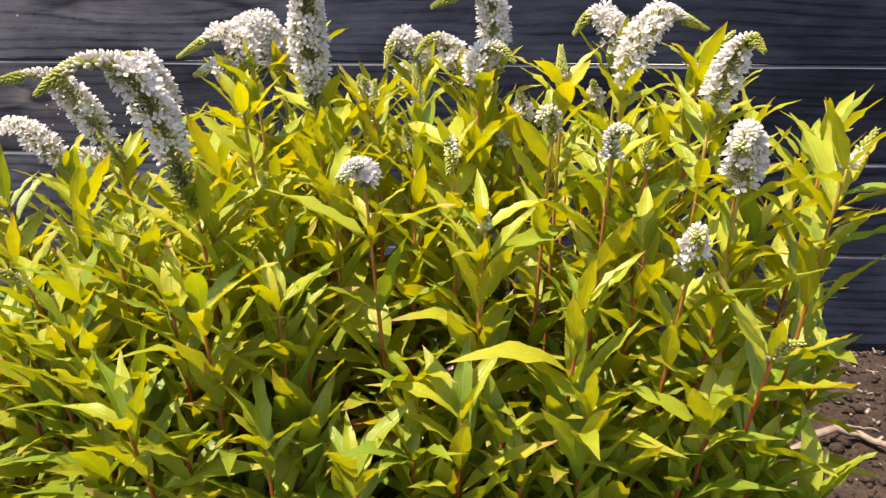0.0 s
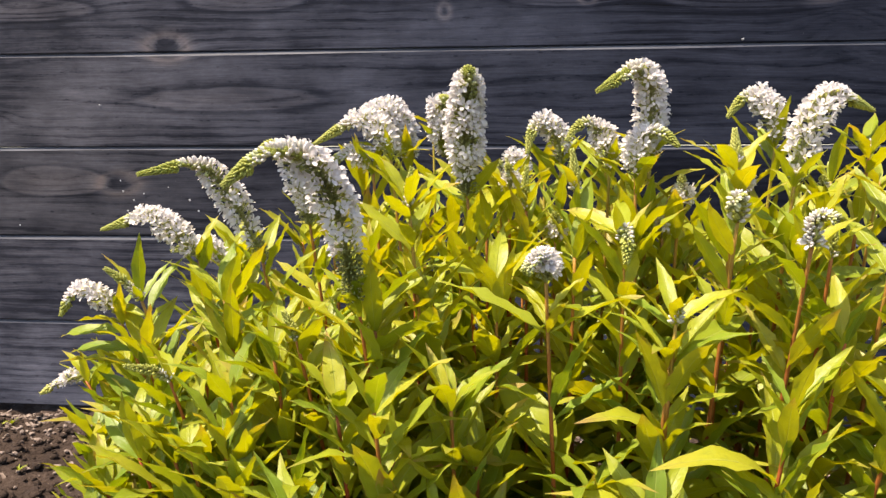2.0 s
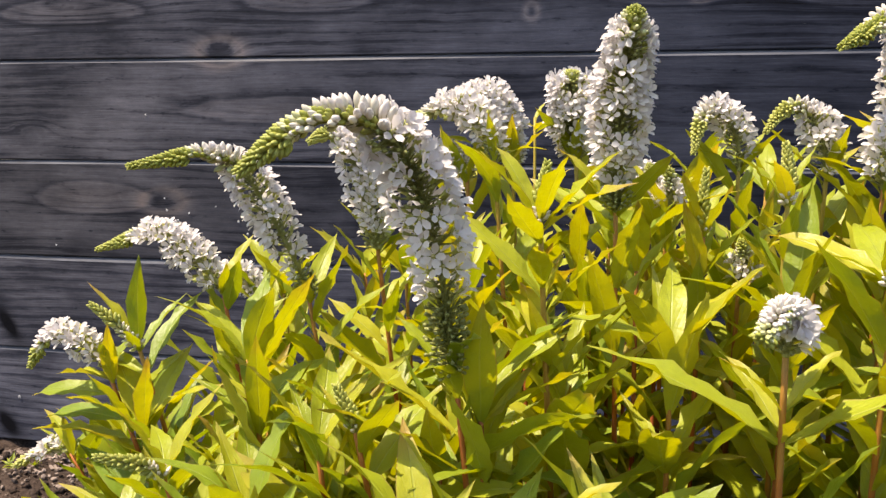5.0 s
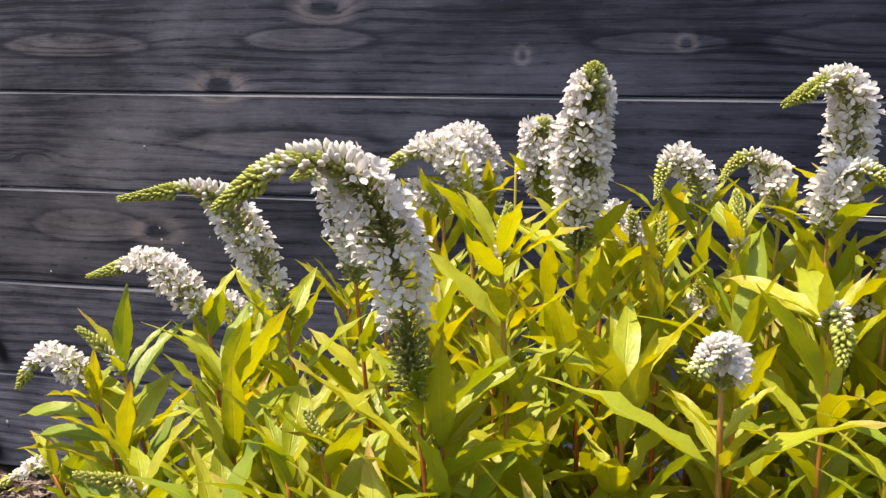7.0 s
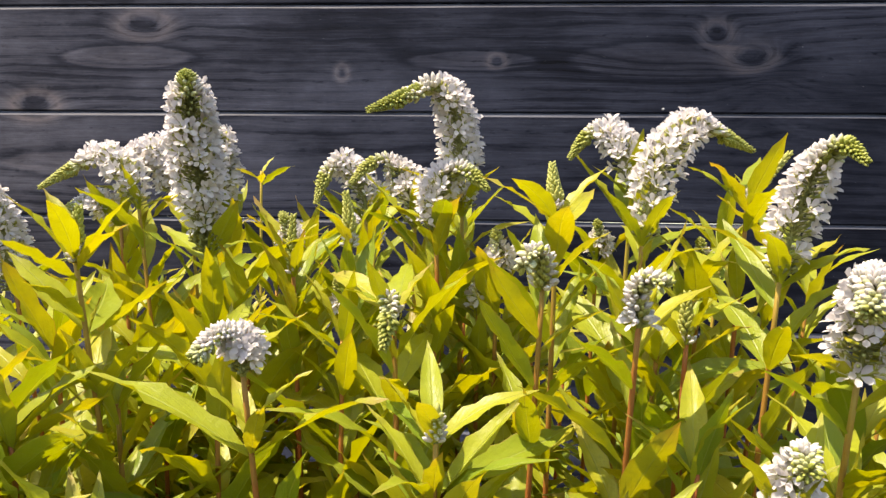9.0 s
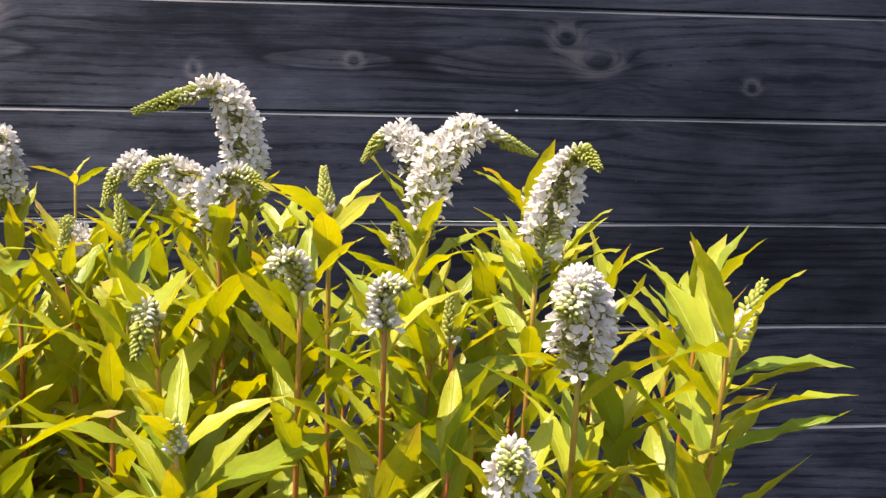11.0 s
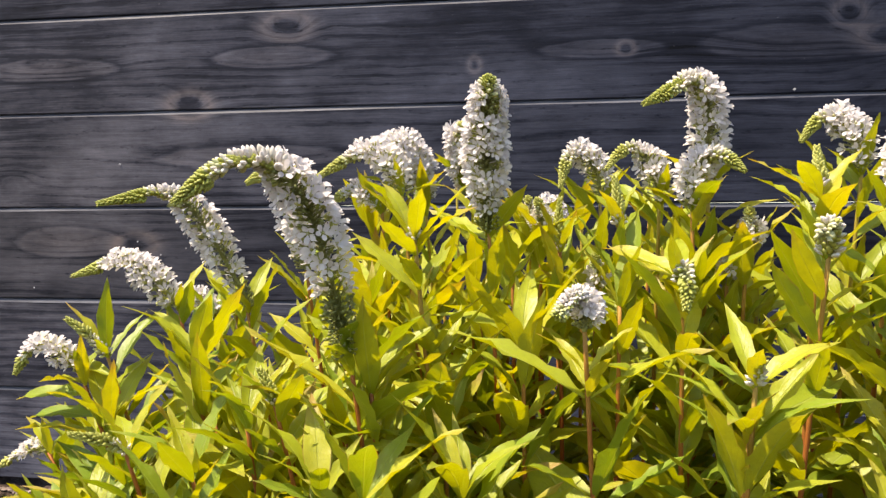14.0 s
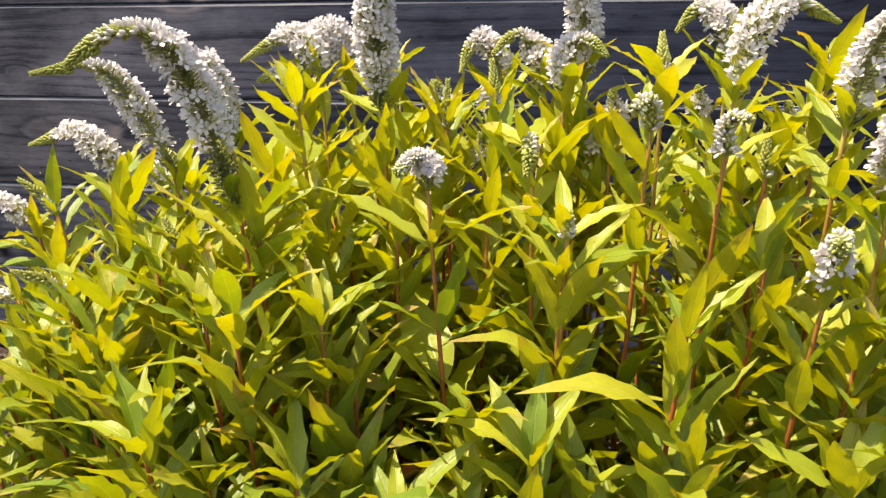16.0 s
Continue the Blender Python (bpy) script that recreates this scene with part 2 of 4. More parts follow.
    h = m.math("ADD", m.math("MULTIPLY", late, -0.25), m.math("ADD", m.math("MULTIPLY", grain, 0.5), m.math("MULTIPLY", pores, 0.45)))
    m.bump(h, 0.35, 0.0014)
    return m.mat


def make_edge_material():
    """The worn, weathered upper edge of a board."""
    m = Nodes("worn_board_edge", 0.6, 0.2)
    p = m.place()
    worn = m.noise(m.vec("MULTIPLY", p, (6, 6, 30)), 1.0, 5, 0.65)
    m.colour(m.ramp(worn, (0.28, (0.020, 0.022, 0.028)), (0.44, (0.048, 0.052, 0.065)), (0.7, (0.090, 0.096, 0.113))))
    m.bump(m.noise(p, 180, 3), 0.4, 0.001)
    return m.mat


def make_soil_material():
    m = Nodes("garden_soil", 0.92, 0.2)
    p = m.place()
    tone = m.math("ADD", m.math("MULTIPLY", m.noise(p, 9, 5, 0.6), 0.55), m.math("MULTIPLY", m.noise(p, 110, 4, 0.7), 0.45))
    base = m.ramp(tone, (0.3, (0.016, 0.010, 0.007)), (0.5, (0.044, 0.029, 0.021)), (0.7, (0.100, 0.071, 0.055)))
    straw = m.math("MULTIPLY", m.math("SUBTRACT", m.noise(m.vec("MULTIPLY", p, (1, 1.6, 1)), 150, 2), 0.66), 9.0, clamp=True)
    m.colour(m.mix(m.math("MULTIPLY", straw, 0.55), base, (0.26, 0.20, 0.14)))
    m.bump(m.math("ADD", m.noise(p, 70, 5, 0.7), m.math("MULTIPLY", m.noise(p, 300, 3), 0.4)), 0.9, 0.012)
    return m.mat


# knots and long eyes in the boards: x, z, half length, half height, rings
BOARD_EYES = (
    (0.500, 0.989, 0.030, 0.026, 2.4), (0.567, 0.942, 0.050, 0.028, 2.8), (0.42, 0.936, 0.19, 0.034, 1.6),
    (0.600, 0.862, 0.060, 0.050, -2.2), (0.884, 0.898, 0.018, 0.016, 1.2), (-0.668, 0.944, 0.125, 0.022, 1.5),
    (-0.635, 1.008, 0.055, 0.030, 2.2), (0.03, 0.936, 0.12, 0.018, 1.2), (0.078, 0.935, 0.018, 0.016, 0.8), (-0.229, 0.912, 0.014, 0.018, 0.8),
    (-0.860, 0.845, 0.050, 0.030, 1.6), (-1.20, 0.934, 0.155, 0.024, 1.5), (-0.72, 0.728, 0.215, 0.026, 1.4), (-1.29, 0.690, 0.045, 0.022, -1.3),
    (-1.15, 0.544, 0.125, 0.032, 1.5), (-0.99, 0.538, 0.050, 0.026, 1.0),
)
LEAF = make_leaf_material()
BLUSH = make_leaf_material("blushed_leaf_blade", 0.45)
BRONZE = make_bronze_leaf_material()
STEM = make_stem_material()
PETAL = make_petal_material()
WHITE_BUD = plain("white_bud", (0.64, 0.61, 0.50), (0.74, 0.69, 0.68), 240, 0.5, 0.3, 0.3)
BUD = plain("pale_bud", (0.48, 0.50, 0.20), (0.62, 0.61, 0.40), 240, 0.5, 0.35, 0.2)
GREEN_BUD = plain("green_bud", (0.26, 0.29, 0.04), (0.50, 0.49, 0.14), 300, 0.5, 0.35, 0.2)
STALK = plain("flower_stalk", (0.16, 0.17, 0.04), (0.30, 0.30, 0.10), 120, 0.5, 0.35)
EYE = plain("flower_eye", (0.45, 0.42, 0.16), (0.60, 0.55, 0.30), 300)
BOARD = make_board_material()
EDGE = make_edge_material()
SOIL = make_soil_material()
TWIG = plain("dry_twig", (0.16, 0.115, 0.085), (0.36, 0.29, 0.23), 60, 0.8, 0.2)
CHIP = plain("dry_litter", (0.13, 0.095, 0.075), (0.44, 0.36, 0.30), 45, 0.85, 0.2)
DRY_LEAF = plain("dry_leaf", (0.085, 0.060, 0.050), (0.20, 0.145, 0.12), 90, 0.8, 0.2)
SPOT = plain("pale_splash", (0.20, 0.20, 0.20), (0.48, 0.48, 0.47), 90, 0.7, 0.3)


# helpers for meshes
def mesh_of(name, verts, faces, *materials, uvs=None, face_mat=None, smooth=True):
    me = bpy.data.meshes.new(name)
    me.from_pydata([tuple(v) for v in verts], [], faces)
    for mt in materials:
        me.materials.append(mt)
    if uvs is not None:
        layer = me.uv_layers.new(name="UVMap")
        for poly in me.polygons:
            for li in poly.loop_indices:
                layer.data[li].uv = uvs[me.loops[li].vertex_index]
    if face_mat is not None:
        me.polygons.foreach_set("material_index", face_mat)
    me.polygons.foreach_set("use_smooth", [smooth] * len(me.polygons))
    me.update()
    return me


def child(name, me, parent, m=None, label=""):
    ob = new(name, me)
    ob.parent = parent
    if m is not None:
        ob.matrix_basis = m
    return tagged(ob, label) if label else ob


def empty(name, at=(0, 0, 0)):
    ob = new(name)
    ob.location = at
    ob.empty_display_size = 0.02
    return ob


def smooth_line(points, count):
    """A Catmull-Rom line through the points, evenly spread."""
    pts = [Vector(p) for p in points]
    pts = [pts[0] * 2 - pts[1]] + pts + [pts[-1] * 2 - pts[-2]]
    out = []
    for i in range(1, len(pts) - 2):
        a, b, c, d = pts[i - 1 : i + 3]
        for k in range(24):
            t = k / 24
            out.append(0.5 * (2 * b + (c - a) * t + (2 * a - 5 * b + 4 * c - d) * t * t + (3 * b - a - 3 * c + d) * t**3))
    out.append(pts[-2])
    gone = [0.0]
    for p, q in zip(out, out[1:]):
        gone.append(gone[-1] + (q - p).length)
    line, j = [], 0
    for k in range(count):
        want = gone[-1] * k / (count - 1)
        while j < len(out) - 2 and gone[j + 1] < want:
            j += 1
        f = (want - gone[j]) / max(gone[j + 1] - gone[j], 1e-9)
        line.append(out[j].lerp(out[j + 1], min(max(f, 0), 1)))
    return line, gone[-1]


def tube(line, radii, sides, verts, faces):
    """Adds a tube along the line to verts and faces."""
    start, side = len(verts), None
    for i, p in enumerate(line):
        d = (line[min(i + 1, len(line) - 1)] - line[max(i - 1, 0)]).normalized()
        ref = side if side is not None else (Vector((1, 0, 0)) if abs(d.x) < 0.8 else Vector((0, 1, 0)))
        side = (ref - d * ref.dot(d)).normalized()
        other = d.cross(side)
        for k in range(sides):
            a = 2 * math.pi * k / sides
            verts.append(p + (side * math.cos(a) + other * math.sin(a)) * radii[i])
    for i in range(len(line) - 1):
        for k in range(sides):
            a, b = start + i * sides + k, start + i * sides + (k + 1) % sides
            faces.append((a, b, b + sides, a + sides))
    faces.append(tuple(start + (len(line) - 1) * sides + k for k in range(sides)))
    faces.append(tuple(start + k for k in reversed(range(sides))))


def aim(origin, way, up, scale=(1, 1, 1), roll=0.0):
    """A matrix with x along way and z towards up."""
    x = Vector(way).normalized()
    y = Vector(up).cross(x)
    if y.length < 1e-4:
        y = Vector((0, 1, 0)).cross(x)
    y.normalize()
    z = x.cross(y)
    m = Matrix((x, y, z)).transposed().to_4x4() @ Matrix.Rotation(roll, 4, "X") @ Matrix.Diagonal((*scale, 1))
    m.translation = origin
    return m


# the fence
LINES = (0.0, 0.211, 0.416, 0.623, 0.835, 1.050, 1.261, 1.471, 1.681, 1.889)
FENCE_Y = 1.70


def make_board(low, high, x0, x1):
    """One board with a chamfered upper and a slightly rounded lower edge."""
    c, gap, deep = 0.0085, 0.0003, 0.032
    prof = [(0.0, low + gap + 0.002), (0.0, high - gap - c), (0.6 * c, high - gap), (deep, high - gap), (deep, low + gap), (0.002, low + gap)]
    verts, faces, mats = [], [], []
    n, steps = len(prof), 40
    rng = random.Random(int(high * 1000))
    for i in range(steps + 1):
        x = x0 + (x1 - x0) * i / steps
        w = 0.0012 * math.sin(i * 1.7 + high * 9) + rng.uniform(-0.0006, 0.0006)
        for k, (y, z) in enumerate(prof):
            verts.append((x, FENCE_Y + y + w * 0.6, z + (w if k in (1, 2, 3) else 0)))
    for i in range(steps):
        for k in range(n):
            a, b = i * n + k, i * n + (k + 1) % n
            faces.append((a, a + n, b + n, b))
            mats.append(1 if k == 1 else 0)
    faces += [tuple(range(n)), tuple(steps * n + k for k in reversed(range(n)))]
    mats += [0, 0]
    return mesh_of("board", verts, faces, BOARD, EDGE, face_mat=mats, smooth=False)


fence = tagged(empty("fence", (0, FENCE_Y, 0)), "black-stained horizontal wooden board fence with worn pale edges", "fence")
FADE = (2.0, 1.75, 1.0, 1.45, 1.65, 1.5, 1.4, 1.5, 1.4)
for low, high, fade in zip(LINES, LINES[1:], FADE):
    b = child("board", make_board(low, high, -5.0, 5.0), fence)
    b.color = (fade, fade, fade, 1)
    b.matrix_parent_inverse = Matrix.Translation((0, -FENCE_Y, 0))
for x in (-4.2, -2.4, 1.9, 3.7):
    bm = bmesh.new()
    bmesh.ops.create_cube(bm, size=1, matrix=Matrix.Translation((x, FENCE_Y + 0.069, 0.93)) @ Matrix.Diagonal((0.07, 0.07, 1.86, 1)))
    bmesh.ops.bevel(bm, geom=bm.edges[:], offset=0.004, affect="EDGES")
    me = bpy.data.meshes.new("post")
    bm.to_mesh(me)
    bm.free()
    me.materials.append(BOARD)
    child("post", me, fence).matrix_parent_inverse = Matrix.Translation((0, -FENCE_Y, 0))


# the ground: one sheet, fine near the bed
def ground_height(x, y):
    near = max(0.0, 1 - max(abs(x) - 2.2, abs(y - 0.9) - 1.5, 0) / 1.5)
    v = Vector((x, y, 0))
    h = 0.014 * noise.noise(v * 6) + 0.016 * noise.noise(v * 17 + Vector((5, 0, 0))) + 0.010 * abs(noise.noise(v * 38)) + 0.005 * noise.noise(v * 70)
    # a shallow dip along the foot of the fence
    dip = 0.022 * max(0.0, 1 - abs(y - 1.69) / 0.07)
    return (h - dip) * near - 0.006


def make_ground():
    far = [-80, -40, -18, -9, -5]
    xs = far + list(np.arange(-2.2, 1.6, 0.011)) + [3.2, 5, 9, 18, 40, 80]
    ys = [-80, -40, -18, -8, -4, -2, -1, -0.4] + list(np.arange(0.45, 1.80, 0.011)) + [2.2, 3, 5, 9, 18, 40, 80]
    verts = [(x, y, ground_height(x, y)) for y in ys for x in xs]
    w = len(xs)
    faces = [(j * w + i, j * w + i + 1, (j + 1) * w + i + 1, (j + 1) * w + i) for j in range(len(ys) - 1) for i in range(w - 1)]
    return mesh_of("ground", verts, faces, SOIL)


ground = tagged(new("ground", make_ground()), "dark crumbly garden soil strewn with dry litter", "soil", kind="structure")


BLADE_DATA = {}


# leaves: one blade along x, length 1, folded at the midrib and arched
def make_blade(seed, droop, fold, twist, width, material=None, blunt=1.08):
    rng = random.Random(seed)
    rows, cols = 11, 5
    verts, uvs, faces = [], [], []
    ph = rng.uniform(0, 6)
    for i in range(rows):
        s = i / (rows - 1)
        half = width * (math.sin(math.pi * min(1, s * 0.985 + 0.012) ** 0.86) ** blunt) * (1 - 0.16 * s)
        half = max(half, 0.012 if s < 0.2 else 0.001)
        ang = twist * s
        bend = -droop * s * s + 0.05 * math.sin(s * 3 + ph) * s
        side = 0.03 * math.sin(s * 2.5 + ph * 2) * s
        for k in range(cols):
            v = (k / (cols - 1) - 0.5) * 2
            wav = (0.018 * math.sin(s * 15 + ph + v * 2) + 0.014 * math.sin(s * 27 + ph * 3 - v)) * abs(v) * (1 if 0.1 < s < 0.95 else 0)
            y, z = v * half, fold * half * abs(v) ** 1.4 + wav
            verts.append((s * (1 - 0.25 * droop * s), side + y * math.cos(ang) - z * math.sin(ang), bend + y * math.sin(ang) + z * math.cos(ang)))
            uvs.append((s, k / (cols - 1)))
    for i in range(rows - 1):
        for k in range(cols - 1):
            a = i * cols + k
            faces.append((a, a + cols, a + cols + 1, a + 1))
    me = mesh_of("leaf", verts, faces, material or LEAF, uvs=uvs)
    BLADE_DATA[me.name] = (verts, faces, uvs)
    return me


BLADES = [
    make_blade(1, 0.10, 0.35, 0.25, 0.109), make_blade(2, 0.22, 0.28, -0.3, 0.120), make_blade(3, 0.34, 0.30, 0.4, 0.115),
    make_blade(4, 0.05, 0.45, -0.15, 0.103), make_blade(5, 0.28, 0.15, -0.5, 0.128), make_blade(6, 0.16, 0.40, 0.6, 0.105),
    make_blade(7, -0.08, 0.35, 0.1, 0.115), make_blade(8, 0.45, 0.25, -0.2, 0.122),
]
BROAD = [
    make_blade(31, 0.20, 0.30, 0.3, 0.154, blunt=0.95), make_blade(32, 0.36, 0.22, -0.4, 0.168, blunt=0.95), make_blade(33, 0.48, 0.35, 0.5, 0.151, blunt=0.95),
    make_blade(34, 0.10, 0.40, -0.2, 0.145, blunt=0.95), make_blade(35, 0.30, 0.10, -0.7, 0.178, blunt=0.95), make_blade(36, 0.24, 0.45, 0.8, 0.154, blunt=0.95),
    make_blade(37, 0.55, 0.20, 0.2, 0.164, blunt=0.95), make_blade(38, 0.02, 0.30, 0.1, 0.160, blunt=0.95),
]
BLUSH_BLADE = make_blade(39, 0.16, 0.30, 0.25, 0.165, BLUSH, blunt=0.95)
BRONZE_BLADE = make_blade(9, 0.25, 0.5, 0.7, 0.18, BRONZE)


FLORET_UVS = {}


def make_floret(seed):
    """A small white flower that opens along x: tube, five petals, eye."""
    rng = random.Random(seed)
    verts, uvs, faces, mats = [], [], [], []
    for p in range(5):
        a = 2 * math.pi * p / 5 + rng.uniform(-0.12, 0.12)
        cup, long = rng.uniform(0.0028, 0.0054), rng.uniform(0.0050, 0.0060)
        b = len(verts)
        for r, w, x in ((0.0006, 0.0, 0), (0.45, 0.00145, 0.62), (0.45, 0.0, 0.50), (0.45, -0.00145, 0.62), (0.78, 0.00150, 0.92), (0.78, 0, 0.80), (0.78, -0.00150, 0.92), (1.0, 0, 1.0)):
            rad = r if r < 0.1 else r * long
            u = Vector((0.0006 + cup * x, rad * math.cos(a) - w * math.sin(a), rad * math.sin(a) + w * math.cos(a)))
            verts.append(u)
            uvs.append((rad / 0.0055, 0.5 + w * 300))
        for f in ((0, 2, 1), (0, 3, 2), (1, 2, 5, 4), (2, 3, 6, 5), (4, 5, 7), (5, 6, 7)):
            faces.append(tuple(b + k for k in f))
            mats.append(0)
    for r, x0, x1, mi in ((0.0011, -0.0024, 0.0010, 1), (0.0006, 0.0010, 0.0026, 2)):
        b = len(verts)
        for x, rr in ((x0, r * 0.6), (x1, r)):
            for k in range(5):
                a = 2 * math.pi * k / 5
                verts.append((x, rr * math.cos(a), rr * math.sin(a)))
                uvs.append((0, 0))
        for k in range(5):
            faces.append((b + k, b + (k + 1) % 5, b + 5 + (k + 1) % 5, b + 5 + k))
            mats.append(mi)
        faces.append(tuple(b + 5 + k for k in range(5)))
        mats.append(mi)
    me = mesh_of("floret", verts, faces, PETAL, GREEN_BUD, EYE, uvs=uvs, face_mat=mats)
    FLORET_UVS[me.name] = uvs
    return me


def make_bud():
    """A closed bud along x, length 1."""
    verts, faces, sides = [(-0.1, 0, 0)], [], 6
    for x, r in ((0.12, 0.15), (0.45, 0.23), (0.74, 0.19), (0.93, 0.08)):
        verts += [(x, r * math.cos(2 * math.pi * k / sides), r * math.sin(2 * math.pi * k / sides)) for k in range(sides)]
    verts.append((1.0, 0, 0))
    faces += [(0, 1 + (k + 1) % sides, 1 + k) for k in range(sides)]
    for i in range(3):
        for k in range(sides):
            a, b = 1 + i * sides + k, 1 + i * sides + (k + 1) % sides
            faces.append((a, b, b + sides, a + sides))
    last = 1 + 3 * sides
    faces += [(last + k, last + (k + 1) % sides, len(verts) - 1) for k in range(sides)]
    return verts, faces


FLORETS = [make_floret(k) for k in range(4)]
BUD_VERTS, BUD_FACES = make_bud()
BUD_MESH = mesh_of("bud", BUD_VERTS, BUD_FACES, BUD)
WHITE_BUD_MESH = mesh_of("bud", BUD_VERTS, BUD_FACES, WHITE_BUD)
GOLD = 2.39996


def flower_spike(thing, points, wide, opened, budded, rng, count, label, taper, bare, inner):
    """A raceme along the points: open florets up to the share opened, pale buds up to budded, green ones to the tip."""
    n, count = 60, round(count * (1.95 if opened > 0 else 1.2))
    # buds stand closer than open flowers
    zones = ((0.0, bare, 1.3), (bare, bare + 0.25 * opened, 0.5), (bare + 0.25 * opened, opened, 0.95), (max(opened, bare), budded, 1.8), (budded, 1.0, 2.2))
    total = sum((b - a) * w for a, b, w in zones)

    def spread(q):
        q *= total
        for a, b, w in zones:
            if q <= (b - a) * w:
                return a + q / w
            q -= (b - a) * w
        return 0.999

    line, length = smooth_line(points, n)
    verts, faces = [], []
    tube(line, [0.0017 - 0.0011 * i / (n - 1) for i in range(n)], 6, verts, faces)
    tips, tip_faces, made = [], [], []
    chord = (line[0] + line[-1]) / 2
    turn = rng.uniform(0, 6)
    for k in range(count):
        s = spread((k + 0.5) / count)
        i = min(int(s * (n - 1)), n - 2)
        p = line[i].lerp(line[i + 1], s * (n - 1) - i)
        d = (line[min(i + 2, n - 1)] - line[max(i - 2, 0)]).normalized()
        ref = Vector((0.31, -0.52, 0.80))
        e1 = (ref - d * ref.dot(d)).normalized()
        e2 = d.cross(e1)
        a = turn + k * GOLD + rng.uniform(-0.25, 0.25)
        out = e1 * math.cos(a) + e2 * math.sin(a)
        # the inner side of the bend stays green: few flowers open there
        hollow = Vector(inner) if inner else chord - p
        hollow = hollow - d * hollow.dot(d)
        inside = out.dot(hollow.normalized()) > 0.45 if hollow.length > 0.004 else False
        # flowers crowd the upper side where the spike bends over
        if d.z < 0.55 and out.z < -0.45 and s < budded:
            out = (out + Vector((0, 0, 1.0))).normalized()
            out = (out - d * out.dot(d)).normalized()
        swell = min(1.0, 0.40 + max(0, s - bare) * 3.0)
        if s < bare or (inside and s < opened and rng.random() < 0.6):
            # spent flowers: only the calyx on its stalk is left
            end = p + (out + d * 0.5) * wide * rng.uniform(0.35, 0.6)
            tube([p, end], [0.0006, 0.0005], 3, verts, faces)
            tube([end, end + (out + d * 0.7) * 0.0026], [0.0006, 0.0010], 5, verts, faces)
            br = p + (out * 0.5 + d) * wide * rng.uniform(0.5, 0.9)
            tube([p, br], [0.0006, 0.0001], 3, verts, faces)
            continue
        if s < opened:
            lift = 1.08 * wide * swell * (1 - taper * (s / opened) ** 2) * rng.uniform(0.66, 1.0)
            at = p + out * lift + d * lift * 0.35
            way = (out + d * rng.uniform(0.1, 0.6) + Vector((0, -0.05, 0.28)) + Vector([rng.uniform(-0.25, 0.25) for _ in range(3)])).normalized()
            made.append(("floret", rng.choice(FLORETS), aim(at, way, (0.1, 0.2, 1), [rng.uniform(0.92, 1.15) * (0.75 + 0.25 * min(1, wide / 0.012))] * 3, rng.uniform(0, 6))))
        elif s < budded and not (inside and rng.random() < 0.7):
            f = (s - opened) / max(budded - opened, 1e-6)
            lift = wide * (0.46 - 0.24 * f) * rng.uniform(0.85, 1.1)
            at = p + out * lift * 0.6
            way = (out + d * (0.35 + 0.4 * f) + Vector((0, 0, 0.15))).normalized()
            z = (0.0082 - 0.0026 * f) * min(1.0, 0.36 + wide / 0.0185)
            upper = out.z > -0.35 and f < rng.uniform(0.55, 1.0)
            made.append(("bud", WHITE_BUD_MESH if upper else BUD_MESH, aim(at, way, (0, 0.3, 1), (z, z, z))))
        else:
            f = max(0, (s - budded) / max(1 - budded, 1e-6))
            at = p + out * wide * (0.16 if opened > 0 else 0.22) * (1 - 0.65 * f)
            z = (0.0052 if opened > 0 else 0.0060) - 0.0028 * f
            m = aim(at, (out + d * (0.7 + f) + Vector((0, 0, 0.25))).normalized(), (0, 0.3, 1), (z, z * 1.15, z * 1.15))
            b = len(tips)
            tips += [m @ Vector(v) for v in BUD_VERTS]
            tip_faces += [tuple(b + q for q in f3) for f3 in BUD_FACES]
            continue
        # stalk and bract
        m = made[-1][2]
        tube([p, m.translation - m.to_3x3().col[0].normalized() * (0.0018 if s < opened else 0)], [0.00055, 0.00045], 3, verts, faces)
        br = p + (out * 0.8 + d * 0.6) * wide * 0.5 + Vector((0, 0, -0.001))
        tube([p - out * 0.0005, br], [0.0006, 0.0001], 3, verts, faces)
    spike = child("flower_spike", mesh_of("flower_spike", verts, faces, STALK), thing, label=label)
    # far flowers and buds, too small to pick apart, are one part a spike
    deep = points[-1].y + thing.location.y
    if deep > 0.66:
        kinds = [("bud", "bud_tip")] + ([("floret", "bloom")] if deep > 0.79 else [])
        for kind, title in kinds:
            joint_verts, joint_faces, joint_mats, joint_uvs, mats = [], [], [], [], []
            for name, me, m in made:
                if name == kind:
                    b = len(joint_verts)
                    joint_verts += [m @ v.co for v in me.vertices]
                    for q in me.polygons:
                        joint_faces.append(tuple(b + k for k in q.vertices))
                        mt = me.materials[q.material_index]
                        if mt not in mats:
                            mats.append(mt)
                        joint_mats.append(mats.index(mt))
                    joint_uvs += FLORET_UVS[me.name] if kind == "floret" else [(0, 0)] * len(me.vertices)
            made = [one for one in made if one[0] != kind]
            if joint_verts:
                tagged(child(title, mesh_of(title, joint_verts, joint_faces, *mats, uvs=joint_uvs, face_mat=joint_mats), spike), kind="stuff")
    for name, me, m in made:
        child(name, me, spike, m)
    if tips:
        child("green_bud_tip", mesh_of("green_bud_tip", tips, tip_faces, GREEN_BUD), spike)
    return spike


SHOOTS = "stems of the loosestrife clump"


